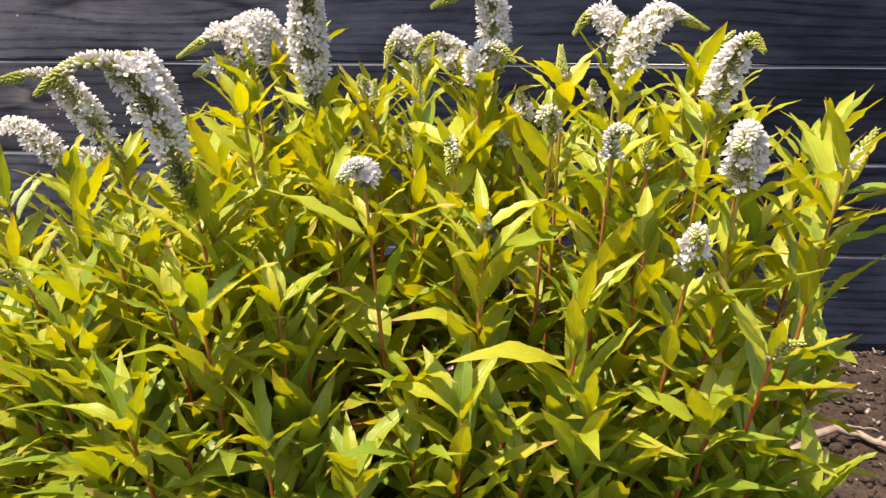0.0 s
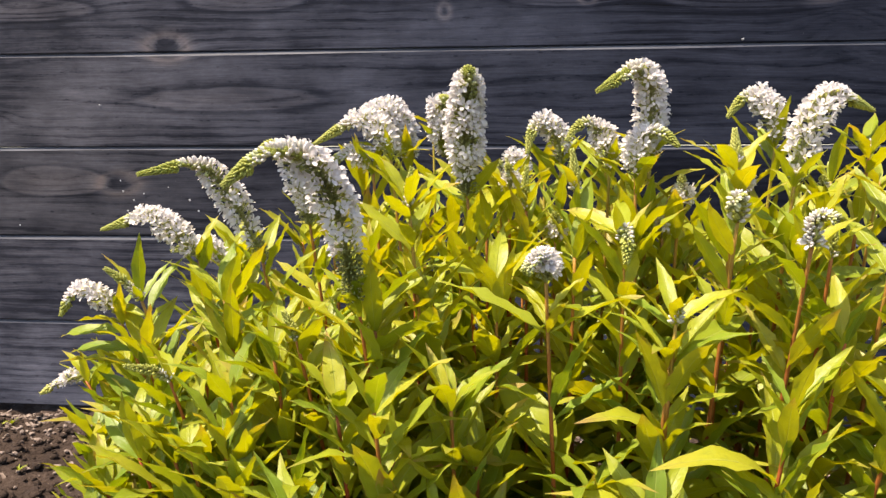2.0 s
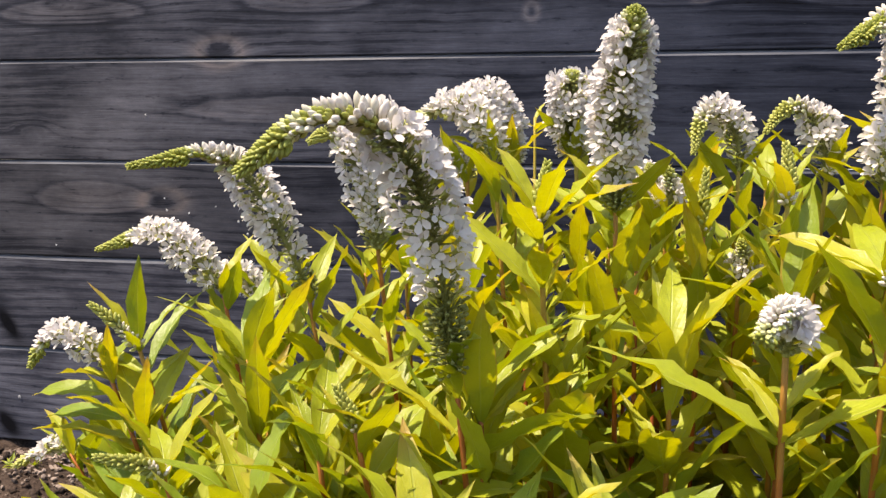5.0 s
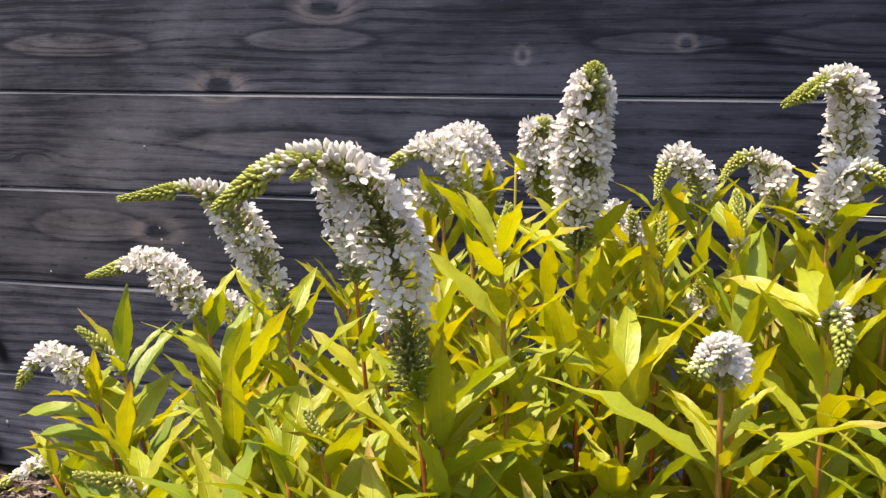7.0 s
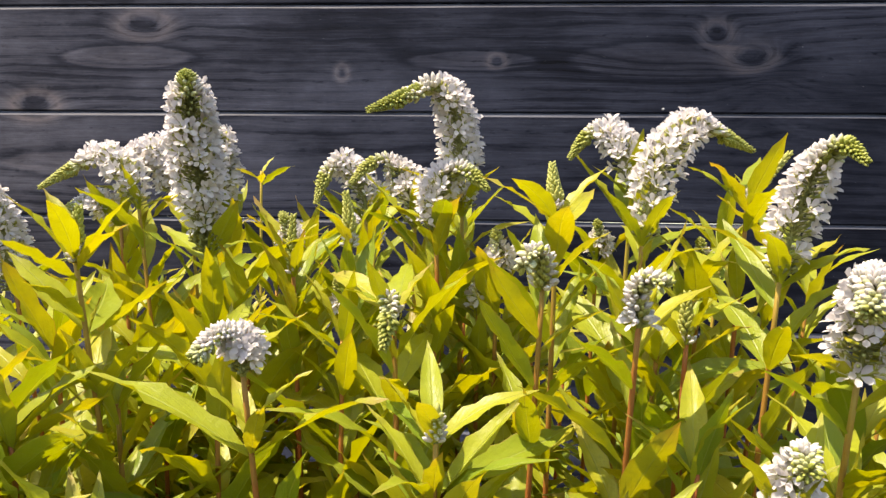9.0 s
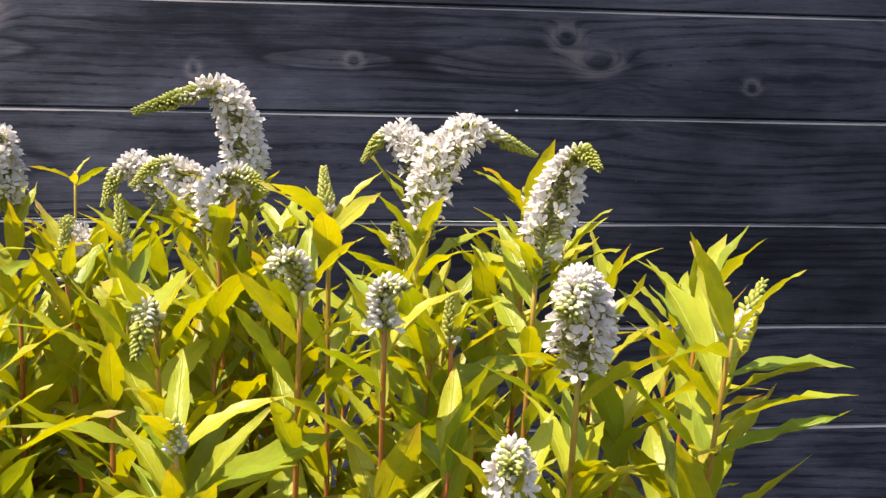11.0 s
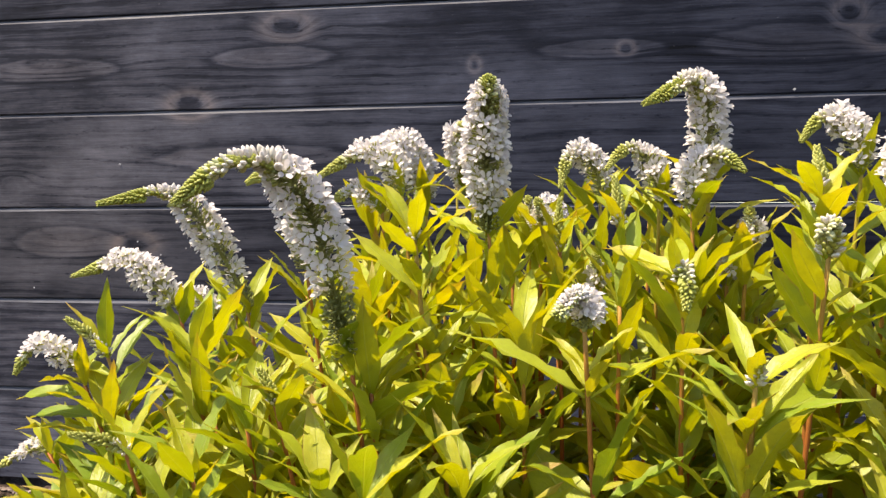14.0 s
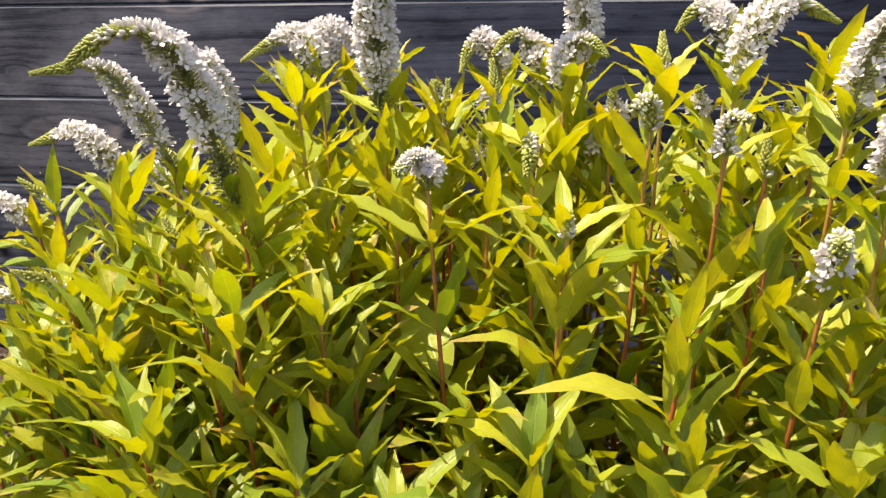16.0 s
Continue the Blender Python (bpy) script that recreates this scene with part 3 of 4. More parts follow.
def shoot(label, foot, top, rng_seed, lean=(0, 0), leaves=(), auto=30, low=0.12, size=0.085, spike=None, wide=0.010, opened=0.6, budded=0.8, count=120, spike_label="", up_tuft=3, taper=0.4, bare=0.05, inner=None, turned=(), blushed=(), crown=0.97, joined=0.0):
    """One leafy stem from the soil to the foot of its flower. leaves: share of the height, azimuth, lift, length."""
    rng = random.Random(rng_seed)
    gx, gy = foot
    thing = tagged(empty("loosestrife_stem", (gx, gy, 0)), label, "plant", SHOOTS)
    origin = Vector((gx, gy, 0))
    tip = Vector(top) - origin
    mid = tip * 0.5 + Vector((lean[0], lean[1], 0))
    line, length = smooth_line([Vector((0, 0, -0.02)), mid, tip], 26)
    verts, faces = [], []
    tube(line, [0.0027 - 0.0013 * i / 25 for i in range(26)], 7, verts, faces)
    child("stem", mesh_of("stem", verts, faces, STEM), thing)

    def at(h):
        f = min(max(h, 0), 1) * 25
        i = min(int(f), 24)
        return line[i].lerp(line[i + 1], f - i)

    def put(h, az, lift, long, roll=0.0, blade=None, wide_by=1.0):
        p = at(h)
        a, e = radians(az), radians(lift)
        way = Vector((math.cos(a) * math.cos(e), math.sin(a) * math.cos(e), math.sin(e)))
        me = blade or rng.choice(BLADES if h > rng.uniform(0.48, 0.76) else BROAD)
        m = aim(p + way * 0.001, way, (0, 0, 1), (long, long * wide_by, long), roll)
        if h < joined:
            v, f, uv = BLADE_DATA[me.name]
            b = len(low_verts)
            low_verts.extend(m @ Vector(q) for q in v)
            low_faces.extend(tuple(b + q for q in g) for g in f)
            low_uvs.extend(uv)
        else:
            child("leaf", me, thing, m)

    low_verts, low_faces, low_uvs = [], [], []

    for h, az, lift, long in leaves:
        long = min(long, 0.075 if h > 0.95 else 0.105)
        put(h, az, lift, long, rng.uniform(-0.35, 0.35), BLADES[rng.choice((0, 1, 3, 6))] if h > 0.56 else BROAD[rng.choice((0, 3, 7))])
    taken = [(h, az) for h, az, *_ in leaves]
    spin = rng.uniform(0, 360)
    auto = round(auto * (1.5 if gy < 0.74 else 1.15))
    for k in range(auto):
        h = low + (crown - low) * (k + rng.uniform(-0.2, 0.2)) / max(auto - 1, 1)
        h = min(max(h, 0.03), 0.985)
        az = spin + 137.5 * k + rng.uniform(-18, 18)
        if any(abs(h - q) < 0.07 and abs((az - b + 180) % 360 - 180) < 60 for q, b in taken):
            continue
        long = size * (0.90 + 0.20 * min(1, max(0, (h - 0.35) / 0.35))) * rng.uniform(0.75, 1.15)
        lift = 12 + 54 * h**1.4 + rng.uniform(-16, 16)
        if h > 0.88:
            long *= 0.72 if spike else 0.78
            lift = min(lift, 58) if spike else lift
        put(h, az, lift, long, rng.uniform(-0.4, 0.4), wide_by=rng.uniform(0.88, 1.12))
        # small new leaves in the axils
        if rng.random() < 0.22 and h > 0.25:
            put(h + 0.008, az + rng.uniform(-30, 30), min(80, lift + 28), long * rng.uniform(0.3, 0.5), rng.uniform(-0.5, 0.5))
    for k in range(up_tuft):
        put(0.992, spin + 61 + 137.5 * k + rng.uniform(-20, 20), rng.uniform(42, 68), size * rng.uniform(0.55, 0.95) * (0.8 if spike else 1.0), rng.uniform(-0.3, 0.3))
    for h, az, lift, long in turned:
        put(h, az, lift, long, rng.uniform(-0.3, 0.3), BRONZE_BLADE)
    for h, az, lift, long in blushed:
        put(h, az, lift, long, rng.uniform(-0.2, 0.2), BLUSH_BLADE)
    if low_verts:
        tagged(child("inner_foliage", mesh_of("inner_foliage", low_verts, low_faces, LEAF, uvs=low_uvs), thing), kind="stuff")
    if spike:
        pts = [Vector(p) - origin for p in spike]
        if (pts[0] - tip).length > 0.004:
            pts = [tip] + pts
        flower_spike(thing, pts, wide, opened, budded, rng, count, spike_label, taper, bare, inner)
    return thing


# the flowering stems, front ones first
GOOSE = "white raceme bent over like a goose neck, green buds at its tip"
BALL = "short white raceme just opening, curled over"
GREEN = "tight green bud spike, not yet open"
LEAFY = "loosestrife stem with yellow-green leaves"

shoot("tall red loosestrife stem with a large arching white flower", (-0.125, 0.690), (-0.194, 0.600, 0.484), 11, lean=(-0.012, 0.0), leaves=((0.52, 5, 54, 0.088), (0.61, -27, 57, 0.103), (0.71, 74, 44, 0.099), (0.71, 161, -8, 0.107), (0.78, -133, 36, 0.078), (0.88, 137, 18, 0.084), (0.95, -6, 52, 0.085), (0.93, 178, 32, 0.090), (0.89, 192, 36, 0.085), (0.94, 24, 48, 0.075), (0.90, -24, 40, 0.085)),
      size=0.088,
      spike=((-0.195, 0.590, 0.497), (-0.195, 0.568, 0.530), (-0.199, 0.552, 0.560), (-0.204, 0.540, 0.581), (-0.216, 0.528, 0.595), (-0.233, 0.520, 0.596), (-0.250, 0.515, 0.587), (-0.263, 0.510, 0.576)),
      wide=0.0160, opened=0.69, budded=0.88, count=250, taper=0.55, bare=0.22, inner=(-0.1, -1, -0.2), spike_label=GOOSE)
shoot("loosestrife stem with a slender arching white flower", (-0.235, 0.770), (-0.306, 0.705, 0.500), 12, leaves=((0.57, -127, 12, 0.106), (0.76, 164, 17, 0.083), (0.84, 161, 19, 0.091)),
      size=0.080,
      spike=((-0.306, 0.703, 0.508), (-0.319, 0.680, 0.550), (-0.331, 0.660, 0.580), (-0.345, 0.642, 0.588), (-0.381, 0.625, 0.581)),
      wide=0.0115, opened=0.64, budded=0.80, count=160, bare=0.12, inner=(0.75, -0.6, -0.3), spike_label=GOOSE)
shoot("loosestrife stem with an arching white flower, close behind another", (-0.225, 0.840), (-0.272, 0.748, 0.530), 47, size=0.080,
      spike=((-0.273, 0.746, 0.536), (-0.276, 0.742, 0.560), (-0.281, 0.736, 0.583), (-0.289, 0.729, 0.601), (-0.301, 0.722, 0.606), (-0.311, 0.718, 0.601)), wide=0.0130, opened=0.74, budded=0.86, count=150, bare=0.08, taper=0.3, spike_label=GOOSE)
shoot("loosestrife stem with an arching white flower", (-0.315, 0.800), (-0.388, 0.752, 0.494), 13, size=0.078,
      spike=((-0.390, 0.751, 0.500), (-0.412, 0.750, 0.522), (-0.440, 0.750, 0.535), (-0.487, 0.750, 0.523)),
      wide=0.0125, opened=0.62, budded=0.76, count=130, spike_label=GOOSE)
shoot("loosestrife stem with a small white flower, half hidden", (-0.32, 0.88), (-0.400, 0.850, 0.475), 14, size=0.075,
      spike=((-0.402, 0.850, 0.480), (-0.424, 0.848, 0.497), (-0.460, 0.845, 0.490)), wide=0.010, opened=0.6, budded=0.8, count=80, spike_label=BALL)
shoot("short leaning loosestrife stem with a white flower", (-0.325, 0.770), (-0.450, 0.705, 0.446), 15, leaves=((0.63, 175, 3, 0.115), (0.88, 173, 8, 0.095), (0.92, 168, 5, 0.081), (0.96, 176, 5, 0.08), (0.98, 154, 1, 0.112)),
      size=0.078,
      spike=((-0.452, 0.704, 0.452), (-0.474, 0.700, 0.468), (-0.490, 0.698, 0.466), (-0.502, 0.696, 0.446)), wide=0.0085, opened=0.6, budded=0.8, count=70, spike_label=BALL)
shoot("low leaning loosestrife stem with a small white flower", (-0.34, 0.800), (-0.520, 0.760, 0.362), 16, leaves=((0.69, 179, 31, 0.098),),
      size=0.075,
      spike=((-0.522, 0.760, 0.364), (-0.545, 0.765, 0.361), (-0.575, 0.765, 0.345)), wide=0.007, opened=0.45, budded=0.75, count=50, spike_label=BALL)
shoot("loosestrife stem with a full arching white flower", (-0.150, 0.840), (-0.196, 0.778, 0.594), 17, size=0.080,
      spike=((-0.196, 0.777, 0.600), (-0.203, 0.776, 0.617), (-0.222, 0.779, 0.630), (-0.246, 0.780, 0.624), (-0.275, 0.780, 0.608)),
      wide=0.0125, opened=0.56, budded=0.70, count=120, spike_label=GOOSE)
shoot("loosestrife stem with a full rounded white flower", (-0.155, 0.930), (-0.190, 0.862, 0.590), 18, size=0.078,
      spike=((-0.191, 0.862, 0.596), (-0.201, 0.856, 0.628), (-0.214, 0.850, 0.642), (-0.244, 0.850, 0.630)), wide=0.0160, opened=0.80, budded=0.90, count=240, taper=0.15, spike_label=GOOSE)
shoot("loosestrife stem with a low white flower among leaves", (-0.19, 0.85), (-0.217, 0.792, 0.580), 19, size=0.075,
      spike=((-0.218, 0.792, 0.584), (-0.236, 0.790, 0.598), (-0.262, 0.788, 0.590)), wide=0.0095, opened=0.58, budded=0.8, count=70, spike_label=BALL)
shoot("tall red loosestrife stem with an upright white spike", (-0.095, 0.790), (-0.115, 0.708, 0.560), 20, leaves=((0.48, -114, 37, 0.117), (0.68, -146, 34, 0.11), (0.71, -115, 43, 0.09), (0.71, 179, 20, 0.114), (0.94, 125, 82, 0.045), (0.96, 74, 31, 0.06), (0.99, 138, 18, 0.103)),
      size=0.086,
      spike=((-0.115, 0.706, 0.566), (-0.116, 0.694, 0.600), (-0.114, 0.676, 0.637), (-0.112, 0.664, 0.659), (-0.111, 0.657, 0.667)),
      wide=0.0148, bare=0.14, opened=0.88, budded=0.96, count=210, taper=0.45, inner=(-0.1, -1, 0), spike_label="upright white raceme in full flower with a green core")
shoot("loosestrife stem with a white spike behind the upright one", (-0.11, 0.87), (-0.139, 0.808, 0.594), 21, leaves=((0.83, -155, 30, 0.117),),
      size=0.078,
      spike=((-0.140, 0.806, 0.600), (-0.143, 0.798, 0.624), (-0.144, 0.790, 0.645), (-0.144, 0.786, 0.655)), wide=0.0135, opened=0.88, budded=0.96, count=140, taper=0.2, inner=(0.2, -1, 0),
      spike_label="leaning white raceme in full flower")
shoot("loosestrife stem with a thin drooping white flower", (-0.02, 0.870), (-0.027, 0.802, 0.588), 22, size=0.078,
      spike=((-0.027, 0.802, 0.592), (-0.030, 0.800, 0.612), (-0.042, 0.800, 0.629), (-0.055, 0.790, 0.622), (-0.061, 0.780, 0.599)),
      wide=0.0105, opened=0.58, budded=0.74, count=105, spike_label=GOOSE)
shoot("loosestrife stem with an arching white flower", (0.01, 0.830), (0.016, 0.755, 0.583), 23, leaves=((0.89, -55, 33, 0.062),),
      size=0.080,
      spike=((0.015, 0.753, 0.588), (0.010, 0.750, 0.611), (-0.003, 0.748, 0.626), (-0.016, 0.741, 0.622), (-0.026, 0.734, 0.610)),
      wide=0.0100, opened=0.50, budded=0.70, count=95, spike_label=GOOSE)
shoot("tall loosestrife stem with a slender hooked white flower", (0.045, 0.800), (0.050, 0.738, 0.590), 24, size=0.084,
      spike=((0.050, 0.737, 0.596), (0.048, 0.728, 0.632), (0.044, 0.716, 0.660), (0.031, 0.708, 0.669), (0.016, 0.696, 0.661), (-0.005, 0.675, 0.649)),
      wide=0.0125, opened=0.60, budded=0.80, count=190, taper=0.5, inner=(-0.6, -0.8, 0), spike_label=GOOSE)
shoot("loosestrife stem with a short white flower bent aside", (0.05, 0.770), (0.034, 0.714, 0.576), 25, leaves=((0.79, -62, 36, 0.115),),
      size=0.080,
      spike=((0.034, 0.712, 0.584), (0.035, 0.710, 0.604), (0.045, 0.709, 0.616), (0.057, 0.705, 0.613), (0.067, 0.700, 0.604)),
      wide=0.0110, opened=0.55, budded=0.78, count=95, spike_label=BALL)
shoot("loosestrife stem with an arching white flower", (0.15, 0.850), (0.168, 0.762, 0.606), 26, leaves=((0.92, 27, 31, 0.088), (0.96, 153, 53, 0.077)),
      size=0.080,
      spike=((0.167, 0.761, 0.612), (0.161, 0.760, 0.634), (0.151, 0.764, 0.650), (0.137, 0.765, 0.647), (0.125, 0.765, 0.632)),
      wide=0.0120, opened=0.60, budded=0.75, count=110, spike_label=GOOSE)
shoot("tall loosestrife stem with a big white flower arching aside", (0.145, 0.780), (0.162, 0.692, 0.572), 27, size=0.086,
      spike=((0.163, 0.691, 0.578), (0.169, 0.695, 0.606), (0.180, 0.700, 0.630), (0.197, 0.714, 0.646), (0.218, 0.730, 0.644), (0.247, 0.750, 0.636)),
      wide=0.0125, opened=0.60, budded=0.78, count=165, spike_label=GOOSE)
shoot("tall loosestrife stem with a plump leaning white flower", (0.205, 0.740), (0.226, 0.643, 0.552), 28, leaves=((0.91, -99, 42, 0.06), (0.91, 102, 46, 0.075), (0.97, 102, 41, 0.125), (0.99, 11, 33, 0.063), (1, 34, 23, 0.06)),
      size=0.086,
      spike=((0.227, 0.642, 0.560), (0.236, 0.636, 0.598), (0.241, 0.625, 0.616), (0.245, 0.611, 0.620), (0.250, 0.600, 0.611)),
      wide=0.0110, opened=0.66, budded=0.82, count=120, spike_label=GOOSE)
shoot("red loosestrife stem with a rounded white flower head", (0.215, 0.715), (0.231, 0.566, 0.511), 29, lean=(0.006, -0.005), leaves=((0.9, -69, 24, 0.06), (0.95, -164, 40, 0.06), (0.97, -47, 37, 0.061), (0.99, 87, -6, 0.06)),
      size=0.084,
      spike=((0.231, 0.564, 0.517), (0.230, 0.554, 0.540), (0.226, 0.543, 0.554), (0.220, 0.530, 0.553), (0.215, 0.522, 0.543)),
      wide=0.0118, opened=0.56, bare=0.0, budded=0.97, count=135, spike_label="rounded white raceme with pale buds in its middle")
shoot("short loosestrife stem with a small white flower head", (0.170, 0.680), (0.196, 0.552, 0.452), 30, leaves=((0.58, 129, 16, 0.069), (0.7, 42, -9, 0.071), (0.78, 11, 22, 0.056), (0.78, 96, 27, 0.091), (0.88, -176, 59, 0.061)),
      size=0.080,
      spike=((0.196, 0.551, 0.457), (0.196, 0.542, 0.476), (0.194, 0.530, 0.487), (0.190, 0.517, 0.483)), wide=0.0090, opened=0.48, budded=0.97, count=70, spike_label=BALL)
shoot("red loosestrife stem with a curled white flower head", (-0.028, 0.690), (-0.049, 0.583, 0.503), 31, lean=(0.003, -0.004), leaves=((0.92, 184, 32, 0.096), (0.92, -14, 36, 0.080), (0.93, 120, 48, 0.05), (0.92, -70, 56, 0.045), (0.95, 25, 50, 0.042), (0.95, 200, 46, 0.04), (0.80, -152, 38, 0.06), (0.78, 18, 28, 0.075), (0.70, -20, 25, 0.08), (0.62, 150, 15, 0.09), (0.60, -30, 20, 0.08)),
      size=0.088, crown=0.90, up_tuft=0, turned=((0.60, -135, 3, 0.075), (0.57, -80, 12, 0.05)), blushed=((0.70, 192, 14, 0.098),),
      spike=((-0.049, 0.582, 0.508), (-0.048, 0.580, 0.516), (-0.051, 0.574, 0.523), (-0.057, 0.566, 0.523), (-0.064, 0.560, 0.514)),
      wide=0.0080, opened=0.44, budded=0.97, count=105, spike_label=BALL)
# stems still in bud
shoot("loosestrife stem with a nodding green and white bud spike", (0.025, 0.720), (0.016, 0.645, 0.528), 32, leaves=((1, 89, 34, 0.11), (1, 136, 28, 0.119)),
      size=0.082,
      spike=((0.015, 0.641, 0.534), (0.015, 0.632, 0.538), (0.016, 0.625, 0.529), (0.014, 0.619, 0.513)), wide=0.0075, opened=0.0, bare=0.0, budded=0.62, count=85, spike_label=GREEN)
shoot("short loosestrife stem with a tiny pale bud head", (0.035, 0.665), (0.045, 0.581, 0.474), 33, leaves=((0.67, -150, 0, 0.061), (0.67, 174, 14, 0.045), (0.81, 65, -10, 0.083), (0.81, 151, 23, 0.083), (0.95, 42, 10, 0.098), (0.99, 126, 21, 0.068), (1, 104, 51, 0.06)),
      size=0.080, crown=0.94, up_tuft=3,
      spike=((0.045, 0.580, 0.478), (0.046, 0.576, 0.486), (0.045, 0.573, 0.489)), wide=0.0062, opened=0.0, bare=0.0, budded=0.85, count=40, spike_label=GREEN)
shoot("loosestrife stem with an upright green bud spike", (-0.01, 0.775), (-0.020, 0.702, 0.566), 34, size=0.078,
      spike=((-0.020, 0.701, 0.570), (-0.021, 0.700, 0.585), (-0.023, 0.700, 0.600)), wide=0.0072, opened=0.0, bare=0.0, budded=0.25, count=75, spike_label=GREEN)
shoot("loosestrife stem with a thin green bud spike", (-0.055, 0.800), (-0.062, 0.722, 0.548), 35, leaves=((0.6, -140, 25, 0.117), (0.67, -20, 56, 0.078), (0.73, 169, 10, 0.057), (0.94, -118, 66, 0.063)),
      size=0.076,
      spike=((-0.062, 0.721, 0.553), (-0.063, 0.720, 0.568), (-0.062, 0.720, 0.586)), wide=0.0060, opened=0.0, bare=0.0, budded=0.12, count=65, spike_label=GREEN)
shoot("loosestrife stem with an upright green bud spike", (0.10, 0.750), (0.108, 0.668, 0.586), 36, leaves=((0.97, 142, 41, 0.058), (0.98, 63, 32, 0.106), (0.98, 115, 48, 0.054)),
      size=0.082,
      spike=((0.108, 0.668, 0.590), (0.106, 0.668, 0.602), (0.105, 0.669, 0.616)), wide=0.0068, opened=0.0, bare=0.0, budded=0.15, count=75, spike_label=GREEN)
shoot("loosestrife stem with a small white bud head", (0.075, 0.720), (0.097, 0.622, 0.546), 37, leaves=((0.67, 19, -35, 0.063), (0.73, 40, 13, 0.05), (0.83, -96, 50, 0.07), (0.84, 119, 56, 0.066), (0.9, -153, 55, 0.066), (0.94, -8, 39, 0.045), (0.95, -131, 45, 0.06)),
      size=0.084,
      spike=((0.097, 0.620, 0.551), (0.096, 0.613, 0.562), (0.090, 0.604, 0.564), (0.086, 0.598, 0.558)), wide=0.0095, opened=0.0, bare=0.0, budded=1.0, count=85, spike_label=BALL)
shoot("loosestrife stem with a small opening bud head", (0.130, 0.740), (0.141, 0.592, 0.530), 38, leaves=((0.66, -22, -43, 0.045), (0.7, -165, 19, 0.045), (0.81, 121, 47, 0.062), (0.83, 8, 32, 0.071), (0.83, 35, 20, 0.098), (0.86, 4, 50, 0.045), (0.94, -130, 36, 0.06)),
      size=0.084,
      spike=((0.141, 0.590, 0.534), (0.139, 0.587, 0.546), (0.143, 0.580, 0.553), (0.149, 0.574, 0.551)), wide=0.0092, opened=0.08, bare=0.0, budded=1.0, count=62, spike_label=BALL)
shoot("loosestrife stem with a small green bud spike", (0.17, 0.750), (0.179, 0.651, 0.515), 39, leaves=((0.9, -48, 52, 0.06), (0.98, 24, 34, 0.051), (0.99, 82, 39, 0.06)),
      size=0.080,
      spike=((0.179, 0.650, 0.520), (0.178, 0.648, 0.532), (0.178, 0.647, 0.543)), wide=0.0062, opened=0.0, bare=0.0, budded=0.2, count=55, spike_label=GREEN)
shoot("tall loosestrife stem with a slanting bud spike", (0.215, 0.820), (0.237, 0.728, 0.598), 40, leaves=((0.97, -90, 28, 0.083), (0.99, -133, 41, 0.06), (0.99, 67, 41, 0.088)),
      size=0.084,
      spike=((0.239, 0.730, 0.603), (0.250, 0.735, 0.616), (0.268, 0.740, 0.633)), wide=0.0066, opened=0.0, bare=0.0, budded=0.35, count=75, spike_label=GREEN)
shoot("loosestrife stem with a leafy green bud tip", (-0.125, 0.730), (-0.156, 0.622, 0.556), 41, leaves=((0.88, 109, 44, 0.06), (0.93, 112, 13, 0.124), (0.94, -91, 31, 0.06), (0.98, -103, 23, 0.06), (0.99, -35, 33, 0.06), (1, -75, 38, 0.06)),
      size=0.080,
      spike=((-0.156, 0.621, 0.561), (-0.155, 0.620, 0.572), (-0.153, 0.619, 0.585)), wide=0.0062, opened=0.0, bare=0.0, budded=0.3, count=55, spike_label=GREEN)
shoot("broad-leaved loosestrife stem with a slanting bud spike", (0.270, 0.735), (0.322, 0.604, 0.524), 42, lean=(0.010, -0.006), leaves=((0.94, 103, 52, 0.105), (0.93, 70, 55, 0.105), (0.945, 50, 38, 0.095), (0.96, -3, 12, 0.07), (0.86, 168, 52, 0.09), (0.94, -11, 28, 0.064), (0.91, -27, 26, 0.071), (0.88, -15, 20, 0.074), (0.92, -149, 44, 0.088), (0.98, -136, 12, 0.082), (0.88, -121, 22, 0.072)),
      size=0.105, auto=30,
      spike=((0.328, 0.611, 0.527), (0.343, 0.627, 0.537), (0.360, 0.643, 0.552)), wide=0.0075, opened=0.0, bare=0.0, budded=0.5, count=62, spike_label=GREEN)
shoot("low loosestrife stem with a small bud tuft", (0.240, 0.700), (0.252, 0.525, 0.395), 43, leaves=((0.77, -66, 29, 0.11), (0.83, -136, 9, 0.06), (0.89, -152, 28, 0.06), (0.93, -78, 24, 0.125), (0.99, -52, 35, 0.065)),
      size=0.092,
      spike=((0.253, 0.522, 0.400), (0.256, 0.510, 0.412), (0.262, 0.503, 0.417)), wide=0.006, opened=0.0, bare=0.0, budded=0.3, count=45, spike_label=GREEN)
shoot("loosestrife stem with a pale slanting bud spike", (-0.33, 0.790), (-0.425, 0.703, 0.462), 44, leaves=((0.72, 48, 74, 0.086), (0.81, 61, 84, 0.067), (0.89, 170, 53, 0.065), (0.96, 79, 51, 0.097), (0.96, 164, 13, 0.1), (1, -52, 81, 0.062)),
      size=0.078,
      spike=((-0.427, 0.701, 0.466), (-0.438, 0.696, 0.480), (-0.451, 0.690, 0.492)), wide=0.0066, opened=0.0, bare=0.0, budded=0.5, count=70, spike_label=GREEN)
